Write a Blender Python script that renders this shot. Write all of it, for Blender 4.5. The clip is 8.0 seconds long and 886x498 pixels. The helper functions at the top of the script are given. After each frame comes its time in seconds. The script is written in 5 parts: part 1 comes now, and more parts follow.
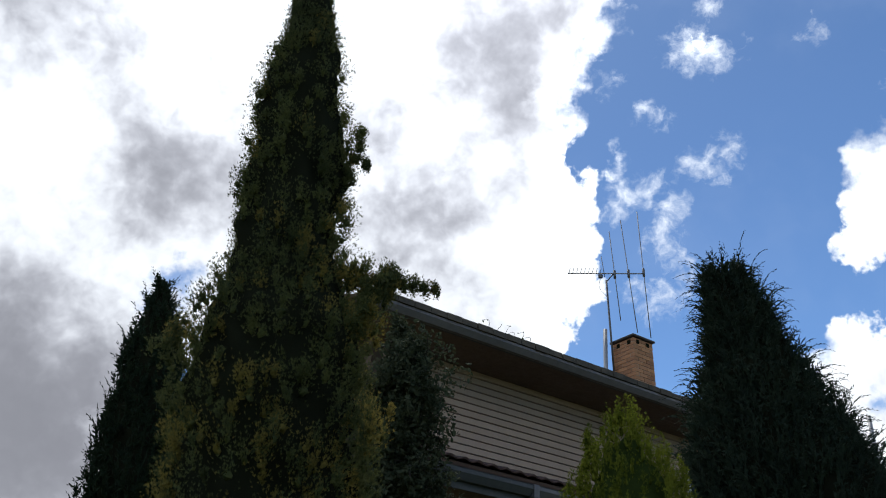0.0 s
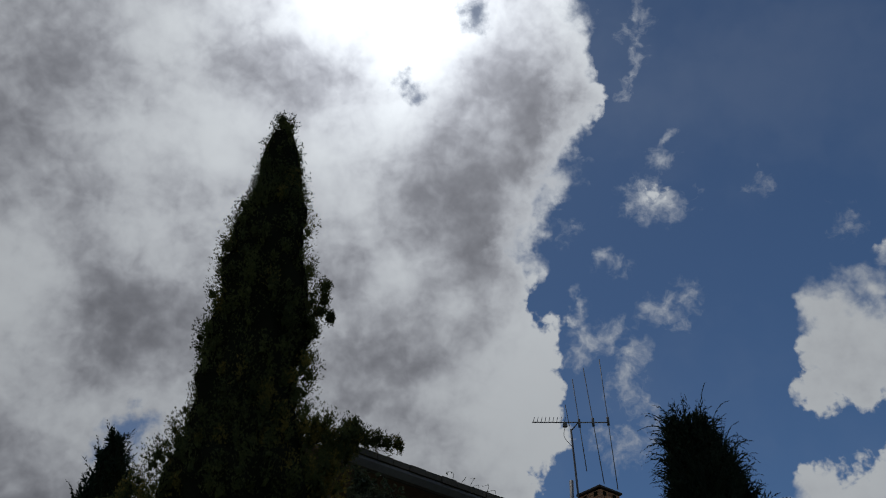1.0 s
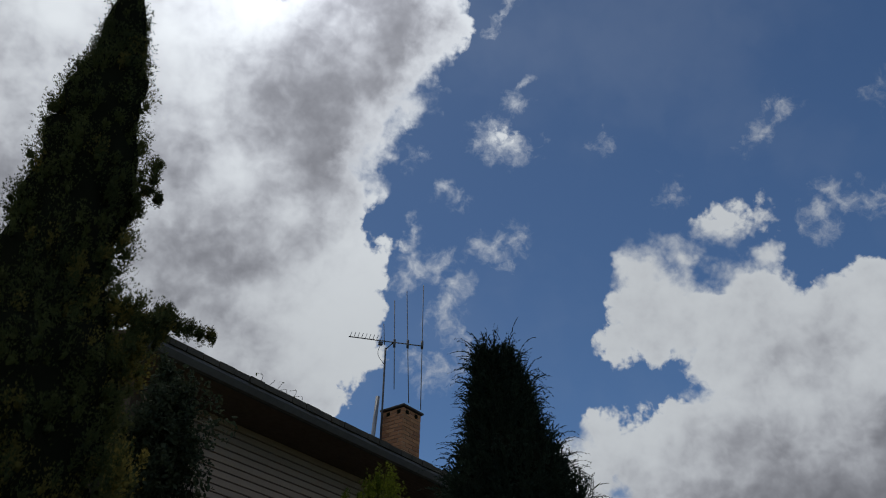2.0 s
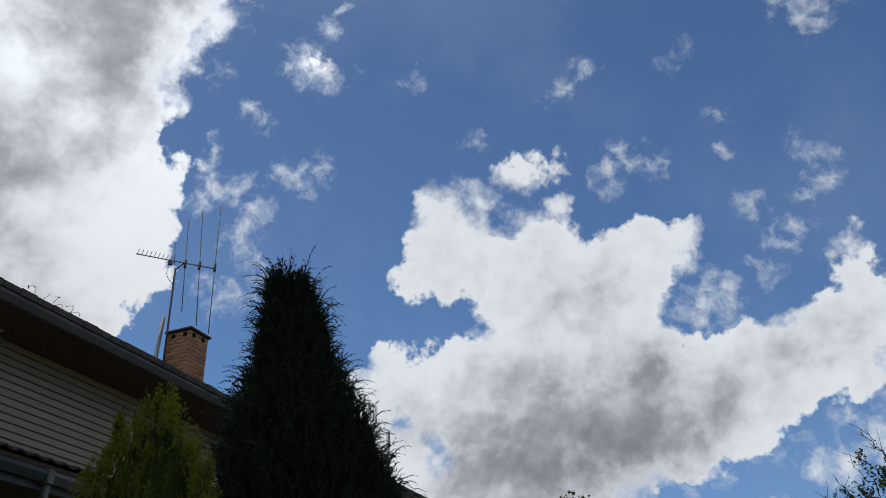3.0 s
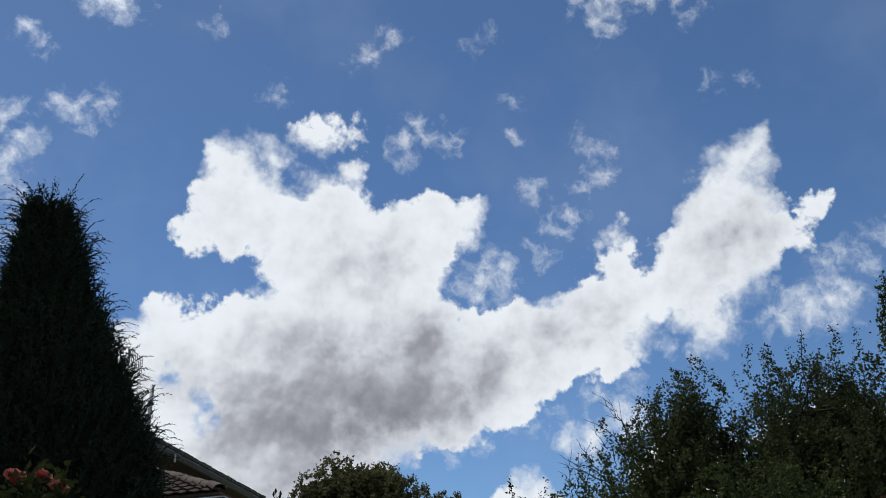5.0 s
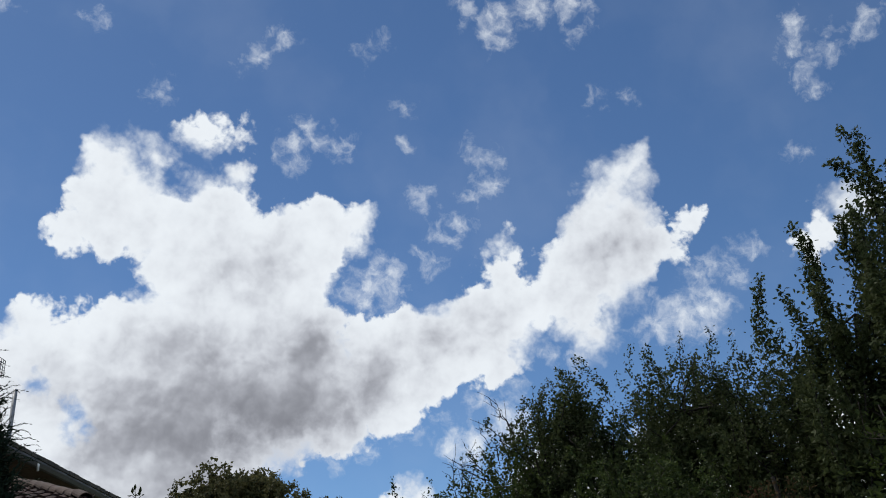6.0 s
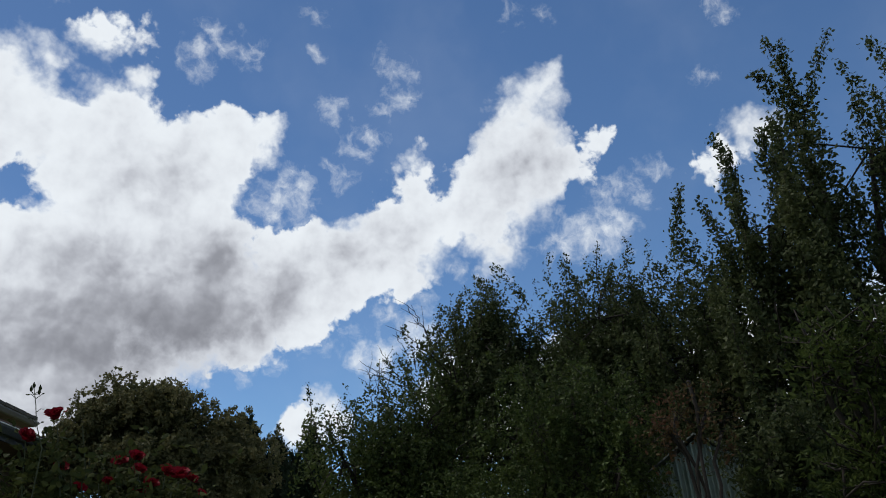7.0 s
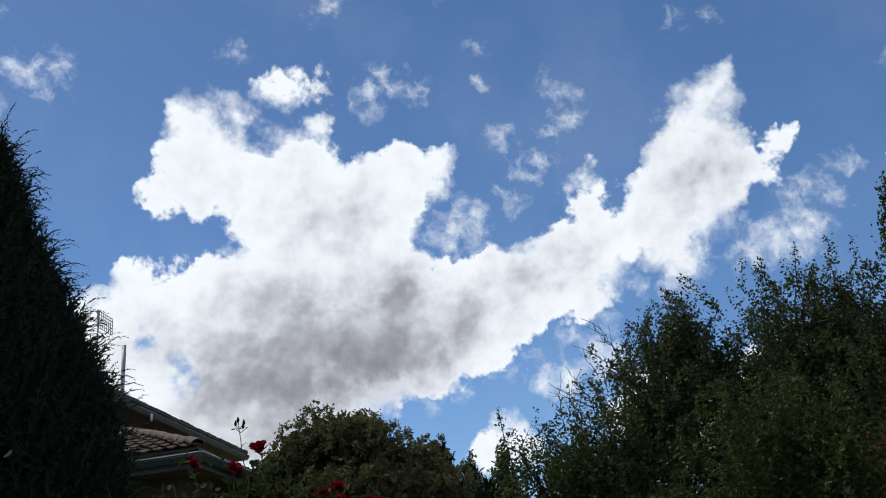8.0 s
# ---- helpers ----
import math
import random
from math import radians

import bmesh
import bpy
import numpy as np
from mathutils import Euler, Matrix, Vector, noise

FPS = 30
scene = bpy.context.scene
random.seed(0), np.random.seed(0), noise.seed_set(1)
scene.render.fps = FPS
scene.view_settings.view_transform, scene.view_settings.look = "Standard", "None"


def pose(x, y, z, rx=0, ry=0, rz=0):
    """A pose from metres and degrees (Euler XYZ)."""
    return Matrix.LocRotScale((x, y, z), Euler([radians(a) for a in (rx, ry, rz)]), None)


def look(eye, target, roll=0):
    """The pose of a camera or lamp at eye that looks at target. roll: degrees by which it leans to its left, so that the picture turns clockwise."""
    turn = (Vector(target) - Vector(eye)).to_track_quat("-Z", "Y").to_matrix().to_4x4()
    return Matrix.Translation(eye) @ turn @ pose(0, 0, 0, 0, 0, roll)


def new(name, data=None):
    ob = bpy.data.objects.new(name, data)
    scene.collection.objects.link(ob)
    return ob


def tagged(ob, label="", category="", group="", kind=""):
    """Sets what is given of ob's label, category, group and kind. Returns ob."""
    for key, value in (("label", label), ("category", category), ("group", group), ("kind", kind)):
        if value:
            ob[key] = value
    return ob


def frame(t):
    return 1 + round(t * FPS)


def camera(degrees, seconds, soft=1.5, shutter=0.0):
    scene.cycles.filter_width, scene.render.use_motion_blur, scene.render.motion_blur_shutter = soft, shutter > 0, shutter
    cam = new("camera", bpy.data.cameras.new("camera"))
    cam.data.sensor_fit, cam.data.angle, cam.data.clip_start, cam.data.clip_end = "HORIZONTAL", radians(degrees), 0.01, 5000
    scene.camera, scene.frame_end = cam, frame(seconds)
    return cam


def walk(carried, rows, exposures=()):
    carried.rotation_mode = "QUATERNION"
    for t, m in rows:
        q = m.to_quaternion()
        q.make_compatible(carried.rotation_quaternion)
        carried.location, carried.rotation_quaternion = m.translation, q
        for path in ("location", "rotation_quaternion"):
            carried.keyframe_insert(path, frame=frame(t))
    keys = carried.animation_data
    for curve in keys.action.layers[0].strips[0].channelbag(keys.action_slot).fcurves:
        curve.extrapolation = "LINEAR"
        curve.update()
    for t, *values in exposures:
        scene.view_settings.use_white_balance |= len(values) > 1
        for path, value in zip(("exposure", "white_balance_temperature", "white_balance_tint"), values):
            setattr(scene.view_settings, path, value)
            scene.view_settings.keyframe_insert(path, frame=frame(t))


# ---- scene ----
cam = camera(54.86, 8.0, soft=1.05)
PATH = [
    (0, pose(0.000, 0.000, 1.500, 119.98, -2.23, 0.00)),
    (0.5, pose(0.008, -0.019, 1.527, 127.08, -1.17, -0.61)),
    (1, pose(-0.007, -0.074, 1.510, 129.79, -0.80, -2.03)),
    (1.2, pose(-0.010, -0.063, 1.480, 129.70, -0.79, -3.56)),
    (2.3, pose(0.009, -0.059, 1.471, 122.90, -0.76, -20.68)),
    (2.5, pose(0.013, -0.058, 1.470, 122.31, 0.48, -23.00)),
    (3, pose(0.006, -0.049, 1.456, 120.06, 1.54, -29.93)),
    (3.5, pose(0.011, -0.055, 1.430, 118.12, 2.36, -35.51)),
    (4, pose(0.030, -0.038, 1.423, 116.36, 2.86, -39.75)),
    (4.5, pose(0.056, -0.025, 1.420, 116.14, 2.93, -42.18)),
    (5.8, pose(0.178, 0.083, 1.428, 117.55, 5.15, -50.73)),
    (6, pose(0.219, 0.114, 1.412, 116.91, 5.69, -52.24)),
    (6.5, pose(0.284, 0.198, 1.413, 112.97, 6.58, -55.82)),
    (7, pose(0.341, 0.293, 1.421, 110.55, 7.04, -58.22)),
    (7.5, pose(0.385, 0.358, 1.435, 111.11, 7.54, -54.53)),
    (8, pose(0.411, 0.372, 1.441, 113.63, 6.68, -45.55)),
]
EXPOSURES = [(0, 0.46), (0.2, 0.2), (0.5, -0.48), (0.8, -1.0), (1.2, -1.15), (2.3, -0.5), (3, -0.22), (4.5, -0.08), (5.8, 0.02), (6.5, -0.1), (7.2, 0.03), (8, 0.13)]
walk(cam, PATH, EXPOSURES)

# ---- sky, clouds and sun ----
SUN_AZ, SUN_EL = -4.5, 58.0


def direction(az, el):
    a, e = radians(az), radians(el)
    return Vector((math.sin(a) * math.cos(e), math.cos(a) * math.cos(e), math.sin(e)))


# cloud lobes: azimuth from +y towards +x, elevation, radius, in degrees
BANK_WEST = [(-60, 35, 20), (-50, 14, 14), (-40, 62, 18), (-33.4, 24.9, 14.6), (-32, 9, 13), (-31.9, 41.4, 17), (-13.7, 36.3, 17.9), (-11.9, 50, 17.8), (-5.8,
             26.1, 13.6), (3.3, 40.8, 4.7), (6, 31.4, 4.1), (6.4, 35.3, 1.8), (6.8, 37.9, 2.2), (7.4, 25.8, 2.4), (7.5, 37.8, 1.8)]
BANK_EAST = [(7.9, 27.2, 2.8), (8.2, 28.9, 2.2), (8.2, 38.7, 0.8), (8.3, 31.9, 1.9), (8.8, 33.1, 1.9), (8.8, 37.7, 1.1), (8.9, 25.6, 1.1), (9.1, 41.5, 1.2), (9.4,
             40.9, 0.6), (10, 27.4, 1.3), (10.1, 31.7, 0.4), (10.4, 34.4, 1.2), (11, 44.2, 1.8), (11.3, 46, 1.6), (11.6, 34.9, 0.9), (14, 49.3, 2.5)]
BANK_EDGE = [(12.4, 33.4, 1.0), (19.4, 41.9, 0.9), (20.9, 41.5, 0.7)]
GAPS = [(29.9, 16.9, 0.7), (30.4, 16.2, 0.5), (27.5, 18.4, 0.4), (-20.2, 25.7, 1.1), (-2.9, 50.5, 0.6), (4.8, 55.1, 0.8), (-21.1, 24.3, 0.8)]
HEAP_WEST = [(26.2, 21.8, 1.5), (27.3, 17.8, 5), (28.2, 13.8, 4.2), (28.4, 28.4, 1.8), (29.3, 21.3, 2.1), (30.4, 32.4, 1.6), (31.4, 22.1, 2.5), (31.5, 29.9, 3.3),
             (33.7, 29.1, 2.8), (33.7, 32.6, 1.2), (33.8, 31.7, 1), (34.2, 14.2, 6.4), (34.7, 18.1, 6.7), (35, 29.3, 2.3), (37.1, 25.2, 3.5), (38.2, 27.6, 4.4),
             (38.2, 32.3, 0.3), (39.2, 32.6, 0.3)]
HEAP_BODY = [(39.3, 31, 1.5), (39.8, 15.1, 3.4), (40.1, 32.5, 0.3), (41.9, 19.7, 6.9), (42.3, 26.8, 3.9), (44.2, 13.7, 1.2), (44.7, 16.5, 2.9), (45.5, 24.4, 2.1),
             (45.6, 15.1, 1.3), (45.6, 26.3, 2.3), (46.7, 28.3, 2.5), (47.3, 16.5, 2.4), (48.1, 22.7, 0.4), (48.6, 29.1, 1.6), (49, 16.7, 2), (49.3, 21.1, 1.3),
             (50, 18.9, 3.7), (50.8, 17.5, 2.1), (51.7, 21.1, 2)]
HEAP_EAST = [(52.3, 17.7, 2), (54.1, 18, 1.7), (54.3, 20.1, 3.4), (56.3, 19.7, 2.5), (57.3, 21.5, 3.6), (57.6, 18.4, 1.3), (58.5, 19.3, 1.1), (59.1, 23.9, 2),
             (59.9, 21.9, 2.5), (60.1, 25.7, 1.2), (60.5, 27.1, 0.3), (61.1, 22.1, 1.9), (62.6, 22.4, 2.1), (62.8, 23.5, 1.3), (63.9, 22.2, 2.8), (64, 25, 1.6),
             (64.6, 19.6, 1.2), (64.6, 26, 1.6)]
HEAP_ARM = [(65.9, 22, 1.3), (65.9, 26.7, 1.7), (66.2, 24.6, 3.6), (66.8, 22.9, 1.9), (66.9, 27.1, 2.3), (67.1, 22.4, 1.5), (68.5, 28, 2.1), (68.6, 27, 2.1),
            (68.9, 24, 2.1), (69.3, 24.8, 2.5), (69.6, 29.1, 1.4), (70.1, 29.8, 0.8), (70.2, 27.7, 0.4), (70.7, 24.5, 1.5), (70.7, 30.7, 0.3), (71.1, 23.7, 0.4),
            (71.8, 24.8, 1.1), (73.1, 25.3, 0.9), (74.3, 26.1, 0.5)]
PUFFS = [(36.0, 35.3, 0.8), (37.6, 35.4, 1.1), (39.6, 35.1, 1.1), (40.8, 35.1, 0.6), (38.2, 34.6, 0.8), (50.0, 9.8, 1.7), (51.3, 10.0, 1.5),
         (83.1, 23.7, 1.4), (81.5, 23.1, 1.4), (79.8, 22.5, 1.1), (84.3, 24.0, 1.3)]
LOW_CLOUD = [(62, 10, 4), (70, 9, 5), (80, 9, 5), (89, 8, 5), (98, 10, 5)]
AROUND = [(110, 20, 11), (128, 24, 9), (150, 40, 14), (175, 22, 12), (200, 50, 12), (225, 25, 15), (250, 45, 16), (275, 22, 14), (120, 62, 7)]
WISPS_WEST = [(12.0, 32.7, 0.8), (13.2, 33.2, 0.9), (14.8, 33.5, 1.0), (16.4, 32.2, 0.9), (15.8, 31.1, 0.9), (15.3, 29.9, 1.1), (16.5, 28.3, 0.8),
              (15.3, 26.5, 1.0), (14.3, 26.1, 0.8), (13.4, 27.2, 0.7), (19.2, 42.1, 1.3), (20.7, 41.5, 1.3), (21.2, 43.9, 0.7), (18.7, 41.3, 0.9),
              (22.2, 45.4, 0.4), (22.2, 41.2, 0.8), (18.8, 34.8, 1.1), (20.4, 34.2, 0.7), (21.1, 35.4, 0.6), (14.6, 38.5, 0.4), (16.5, 37.9, 0.4),
              (12.1, 40.6, 0.5), (41.6, 40.1, 0.8), (43.5, 41.1, 0.5), (40.7, 39.4, 0.6), (33.6, 37.1, 0.7), (28.7, 41.2, 0.3)]
WISPS_MID = [(44.1, 34.3, 0.9), (44.9, 35.3, 0.6), (45.9, 34.5, 0.8), (47.9, 34.1, 0.6), (44.2, 33.5, 0.7), (53.4, 36.2, 0.3), (53.0, 34.1, 0.4),
             (54.2, 30.4, 0.8), (59.0, 32.2, 0.8), (59.5, 30.7, 1.0), (57.9, 29.7, 0.9), (56.2, 28.5, 0.8), (55.2, 27.7, 0.7), (53.6, 26.1, 0.9),
             (58.4, 33.7, 0.3), (49.3, 24.9, 1.4), (50.5, 24.4, 1.2), (48.8, 23.8, 1.2), (51.1, 25.5, 0.8), (50.4, 26.3, 0.7), (50.2, 39.9, 0.3), (52.1, 40.9, 0.3)]
WISPS_EAST = [(63.5, 18.5, 0.6), (61.7, 19.1, 0.6), (58.9, 17.2, 0.6), (56.5, 16.6, 0.6), (53.6, 15.6, 0.6), (51.1, 15.0, 0.6), (48.6, 14.2, 0.6), (46.2, 13.4, 0.6), (65.8, 19.4, 0.6), (68.8, 21.2, 0.6),
              (69.4, 19.6, 1.4), (70.9, 19.6, 1.5), (72.8, 19.8, 1.4), (73.6, 20.3, 1.0), (72.7, 22.0, 0.9), (74.3, 22.3, 0.9), (76.3, 23.1, 0.7), (75.6, 21.5, 0.5),
              (54.1, 14.0, 1.2), (55.6, 13.8, 1.5), (57.6, 14.6, 1.5), (58.9, 14.9, 1.2), (71.0, 34.7, 0.4), (69.0, 34.7, 0.3), (81.7, 28.0, 0.5)]
WISPS_HIGH = [(59.2, 42.0, 0.7), (60.9, 40.6, 0.9), (61.9, 39.9, 0.6), (62.9, 41.2, 1.0), (65.1, 41.7, 1.2), (68.3, 41.0, 0.9), (69.7, 40.8, 0.6), (68.7, 39.2, 0.5),
              (84.3, 35.3, 0.7), (83.3, 33.8, 0.9), (83.4, 32.5, 0.7), (85.4, 32.7, 0.5), (87.1, 33.8, 0.7), (88.7, 34.1, 0.7), (83.9, 31.3, 0.4),
              (20.7, 52.6, 0.6), (21.3, 50.8, 0.6), (19.3, 49.1, 0.4), (21.7, 53.8, 0.4)]
# thick parts, grey from below: azimuth, elevation, radius, depth of grey
THICK_BANK_WEST = [(-35.4, 45.8, 8.5, 0.65), (-34.1, 41.4, 7.2, 0.5), (-29.9, 36.5, 6.1, 0.36), (-29, 21.7, 8.2, 0.65), (-27.8, 16.5, 10.1, 1.01), (-27.3, 20.7, 4.3,
                   0.29), (-27.2, 16, 9.1, 0.83), (-25.9, 32.8, 7.4, 0.58), (-24.6, 30.7, 6.1, 0.43), (-23.8, 13.8, 7.4, 0.72), (-23.7, 29, 4, 0.36), (-20.6, 49, 4,
                   0.36), (-19.9, 34.6, 5.5, 0.36), (-19.8, 31.6, 5.5, 0.43)]
THICK_BANK_EAST = [(-16.3, 49.5, 5.5, 0.5), (-11, 51, 5.5, 0.72), (-8.4, 52.5, 3.4, 0.5), (-6.5, 38.3, 4.8, 0.36), (-4.8, 32, 6.8, 0.36), (-1.2, 30.7, 8.2, 0.43), (-1,
                   42.8, 6.1, 0.5), (1.8, 33.4, 4.4, 0.5), (3.2, 45.1, 7.2, 0.79), (4.5, 33.8, 3, 0.36), (6, 36.8, 5.1, 0.65), (6.1, 40.9, 5.7, 0.65), (6.7, 50.6, 5.1,
                   0.65), (10.8, 46.3, 5.1, 0.65), (14.1, 49.8, 6.5, 0.94)]
THIN_BANK_WEST = [(-31.8, 31.3, 6.9, 0.59), (-30.9, 32.9, 4.3, 0.77), (-28.7, 31, 4.6, 0.51), (-28.5, 49.6, 3.2, 0.59), (-27.7, 43.1, 4.3, 0.59), (-27, 20.7, 3.7,
                  0.85), (-26.7, 20.8, 2.5, 0.42), (-25.6, 26.9, 5.2, 0.59), (-23.9, 37.4, 3.4, 0.59), (-22.1, 46.1, 3.9, 0.34), (-21.1, 28.1, 4.1, 0.59), (-19.7, 43.8,
                  2.9, 0.77), (-18.3, 47.3, 2.9, 0.77), (-13.1, 54, 3.4, 0.68)]
THIN_BANK_EAST = [(-10.7, 45.1, 3.2, 0.51), (-6, 42.1, 2.9, 0.68), (-4.3, 53.8, 6.9, 1.36), (-3.4, 46.8, 3.2, 0.68), (-3.1, 37.8, 2.5, 0.59), (0.7, 30.4, 1.9, 0.68),
                  (2.9, 35.3, 2.2, 0.68), (6.5, 47.5, 2.3, 0.77), (6.6, 30.4, 6.6, 0.94), (7.3, 42.8, 2.4, 0.59), (8.9, 27.4, 5.2, 0.77), (9.8, 37.7, 2, 0.68), (11.4,
                  35, 2, 0.68), (17.9, 50.4, 1.8, 0.77)]
THICK_HEAP = [(45.4, 21.9, 4.1, 1.08), (39.4, 25.8, 3.9, 0.43), (43.1, 27.4, 3.1, 0.36), (35.8, 18.5, 6.8, 0.58), (40.3, 16.7, 8.1, 0.79), (45.9, 16.9, 6.8, 0.79),
              (49.3, 18.8, 5.3, 0.58), (52.8, 20.6, 4.6, 0.58), (30.9, 18, 5.3, 0.43), (33.5, 15, 5.9, 0.58), (41.7, 14, 6.8, 0.72), (55.6, 22.5, 4.6, 0.43), (59.6,
              23.7, 3.4, 0.43), (67.3, 25.4, 6.3, 0.65), (65.9, 27.6, 3.5, 0.29), (70.4, 25.3, 3.9, 0.43), (57.7, 20.6, 3.5, 0.36), (38.2, 20.2, 4.2, 0.36), (29.8,
              29.2, 4.2, 0.22), (45.6, 29.1, 3.5, 0.22),
              (44.0, 14.5, 4.7, 0.7), (38.6, 13.6, 6.3, 0.7), (48.1, 15.9, 3.1, 0.5), (33.4, 13.6, 5.2, 0.4)]
THIN_HEAP = [(34.6, 30, 4.5, 0.34), (36.5, 24.8, 3, 0.42), (39.6, 22.4, 2.6, 0.51), (48.7, 29.2, 2.6, 0.34), (60, 26.7, 2.4, 0.34), (68.1, 29.6, 2.6, 0.34), (54.3,
             17.7, 3, 0.42), (27.1, 15.6, 3.6, 0.42), (29.1, 23.1, 3.6, 0.42), (45.1, 25, 2.4, 0.42), (50.6, 22.1, 2.1, 0.34), (61.1, 21.5, 2.4, 0.34), (51.3,
             16.3, 2.4, 0.34)]


# rounded folds inside the clouds, lit on their sunward side
FOLDS = [(40.7, 26.8, 3.0), (35.9, 22.4, 3.2), (45.9, 27.7, 2.7), (42.4, 21.6, 2.8), (32.0, 20.3, 2.9), (51.4, 20.8, 2.6), (54.7, 21.6, 2.3), (58.0, 23.2, 2.1),
         (64.4, 24.3, 3.0), (39.0, 18.4, 3.5), (34.2, 18.1, 3.5), (29.2, 21.5, 2.0), (46.2, 19.0, 3.2), (31.2, 30.3, 2.9), (67.7, 26.9, 2.0), (60.5, 22.1, 2.1)]
BANK_FOLDS = [(6.3, 44.0, 5.6), (-7.3, 50.3, 4.0), (13.6, 50.2, 2.9), (-2.8, 40.5, 4.9), (-16.7, 42.3, 4.4), (-26.6, 44.9, 4.8), (-28.2, 36.3, 4.3), (-15.7, 33.8, 4.3),
              (2.2, 35.3, 4.2), (9.7, 41.2, 3.4), (5.7, 30.1, 4.1), (-2.2, 31.8, 4.1), (-23.7, 32.3, 3.7)]


class Graph:
    """Short hand for node trees."""

    def __init__(self, tree):
        self.tree = tree
        tree.nodes.clear()

    def node(self, kind, **props):
        nd = self.tree.nodes.new(kind)
        for key, value in props.items():
            setattr(nd, key, value)
        return nd

    def put(self, socket, value):
        if isinstance(value, bpy.types.NodeSocket):
            self.tree.links.new(value, socket)
        else:
            socket.default_value = value

    def math(self, op, a, b=0.0, c=0.0, clamp=False):
        nd = self.node("ShaderNodeMath", operation=op, use_clamp=clamp)
        for i, v in enumerate((a, b, c)):
            self.put(nd.inputs[i], v)
        return nd.outputs[0]

    def vec(self, op, a, b=(0, 0, 0)):
        nd = self.node("ShaderNodeVectorMath", operation=op)
        self.put(nd.inputs[0], a), self.put(nd.inputs[1], b)
        return nd.outputs[1] if op in ("DISTANCE", "DOT_PRODUCT", "LENGTH") else nd.outputs[0]

    def scale(self, a, s):
        nd = self.node("ShaderNodeVectorMath", operation="SCALE")
        self.put(nd.inputs[0], a), self.put(nd.inputs["Scale"], s)
        return nd.outputs[0]

    def ramp(self, v, lo, hi, a=0.0, b=1.0, smooth=True):
        nd = self.node("ShaderNodeMapRange", interpolation_type="SMOOTHSTEP" if smooth else "LINEAR")
        for i, x in enumerate((v, lo, hi, a, b)):
            self.put(nd.inputs[i], x)
        return nd.outputs[0]

    def noise(self, vector, scale, detail=4.0, rough=0.55, colour=False):
        nd = self.node("ShaderNodeTexNoise")
        self.put(nd.inputs["Vector"], vector)
        nd.inputs["Scale"].default_value, nd.inputs["Detail"].default_value = scale, detail
        nd.inputs["Roughness"].default_value = rough
        return nd.outputs["Color" if colour else "Fac"]

    def mix(self, f, a, b):
        nd = self.node("ShaderNodeMix", data_type="RGBA")
        self.put(nd.inputs[0], f), self.put(nd.inputs[6], a), self.put(nd.inputs[7], b)
        return nd.outputs[2]


def lobes(g, d, rows, start=None):
    """How deep, in radians, the direction d lies inside a heap of round lobes."""
    best = start
    for az, el, r in rows:
        inside = g.math("SUBTRACT", radians(r), g.vec("DISTANCE", d, direction(az, el)))
        best = inside if best is None else g.math("SMOOTH_MAX", best, inside, 0.014)
    return best


def folds(g, d, rows, sunward):
    """Light and shade of soft overlapping rounds: above 0 on the side towards the sun, below 0 on the other."""
    total = None
    for az, el, r in rows:
        c = direction(az, el)
        side = g.math("MULTIPLY_ADD", g.vec("DOT_PRODUCT", d, tuple(sunward)), 1 / radians(r), -c.dot(sunward) / radians(r))
        v = g.math("MULTIPLY", side, g.ramp(g.vec("DISTANCE", d, c), radians(r) * 1.25, 0.0))
        total = v if total is None else g.math("ADD", total, v)
    return total


def soft_sum(g, d, rows):
    total = None
    for az, el, r, w in rows:
        v = g.ramp(g.vec("DISTANCE", d, direction(az, el)), radians(r) * 1.15, 0.0, 0.0, w)
        total = v if total is None else g.math("ADD", total, v)
    return total


world = bpy.data.worlds.new("sky")
world.use_nodes = True
scene.world = world
g = Graph(world.node_tree)
way = g.node("ShaderNodeTexCoord").outputs["Generated"]
sky = g.node("ShaderNodeTexSky", sky_type="NISHITA", sun_disc=False)
sky.sun_elevation, sky.sun_rotation = radians(SUN_EL), radians(SUN_AZ)
sky.air_density, sky.dust_density, sky.ozone_density = 0.9, 0.15, 4.0
centred = lambda c: g.vec("SUBTRACT", c, (0.5, 0.5, 0.5))
# billows push the lobes about at three sizes
warp = g.noise(way, 30, 3, 0.6, True)
bent = g.vec("ADD", way, g.scale(centred(g.noise(way, 9, 2, 0.5, True)), 0.03))
bent = g.vec("ADD", bent, g.scale(centred(warp), 0.030))
bent = g.vec("ADD", bent, g.scale(centred(g.noise(way, 95, 4, 0.55, True)), 0.013))


def puffs(vector, scale, detail):
    nd = g.node("ShaderNodeTexVoronoi", voronoi_dimensions="3D", feature="F1")
    g.put(nd.inputs["Vector"], vector)
    nd.inputs["Scale"].default_value, nd.inputs["Detail"].default_value = scale, detail
    nd.inputs["Roughness"].default_value, nd.inputs["Lacunarity"].default_value = 0.5, 2.3
    return nd.outputs["Distance"]


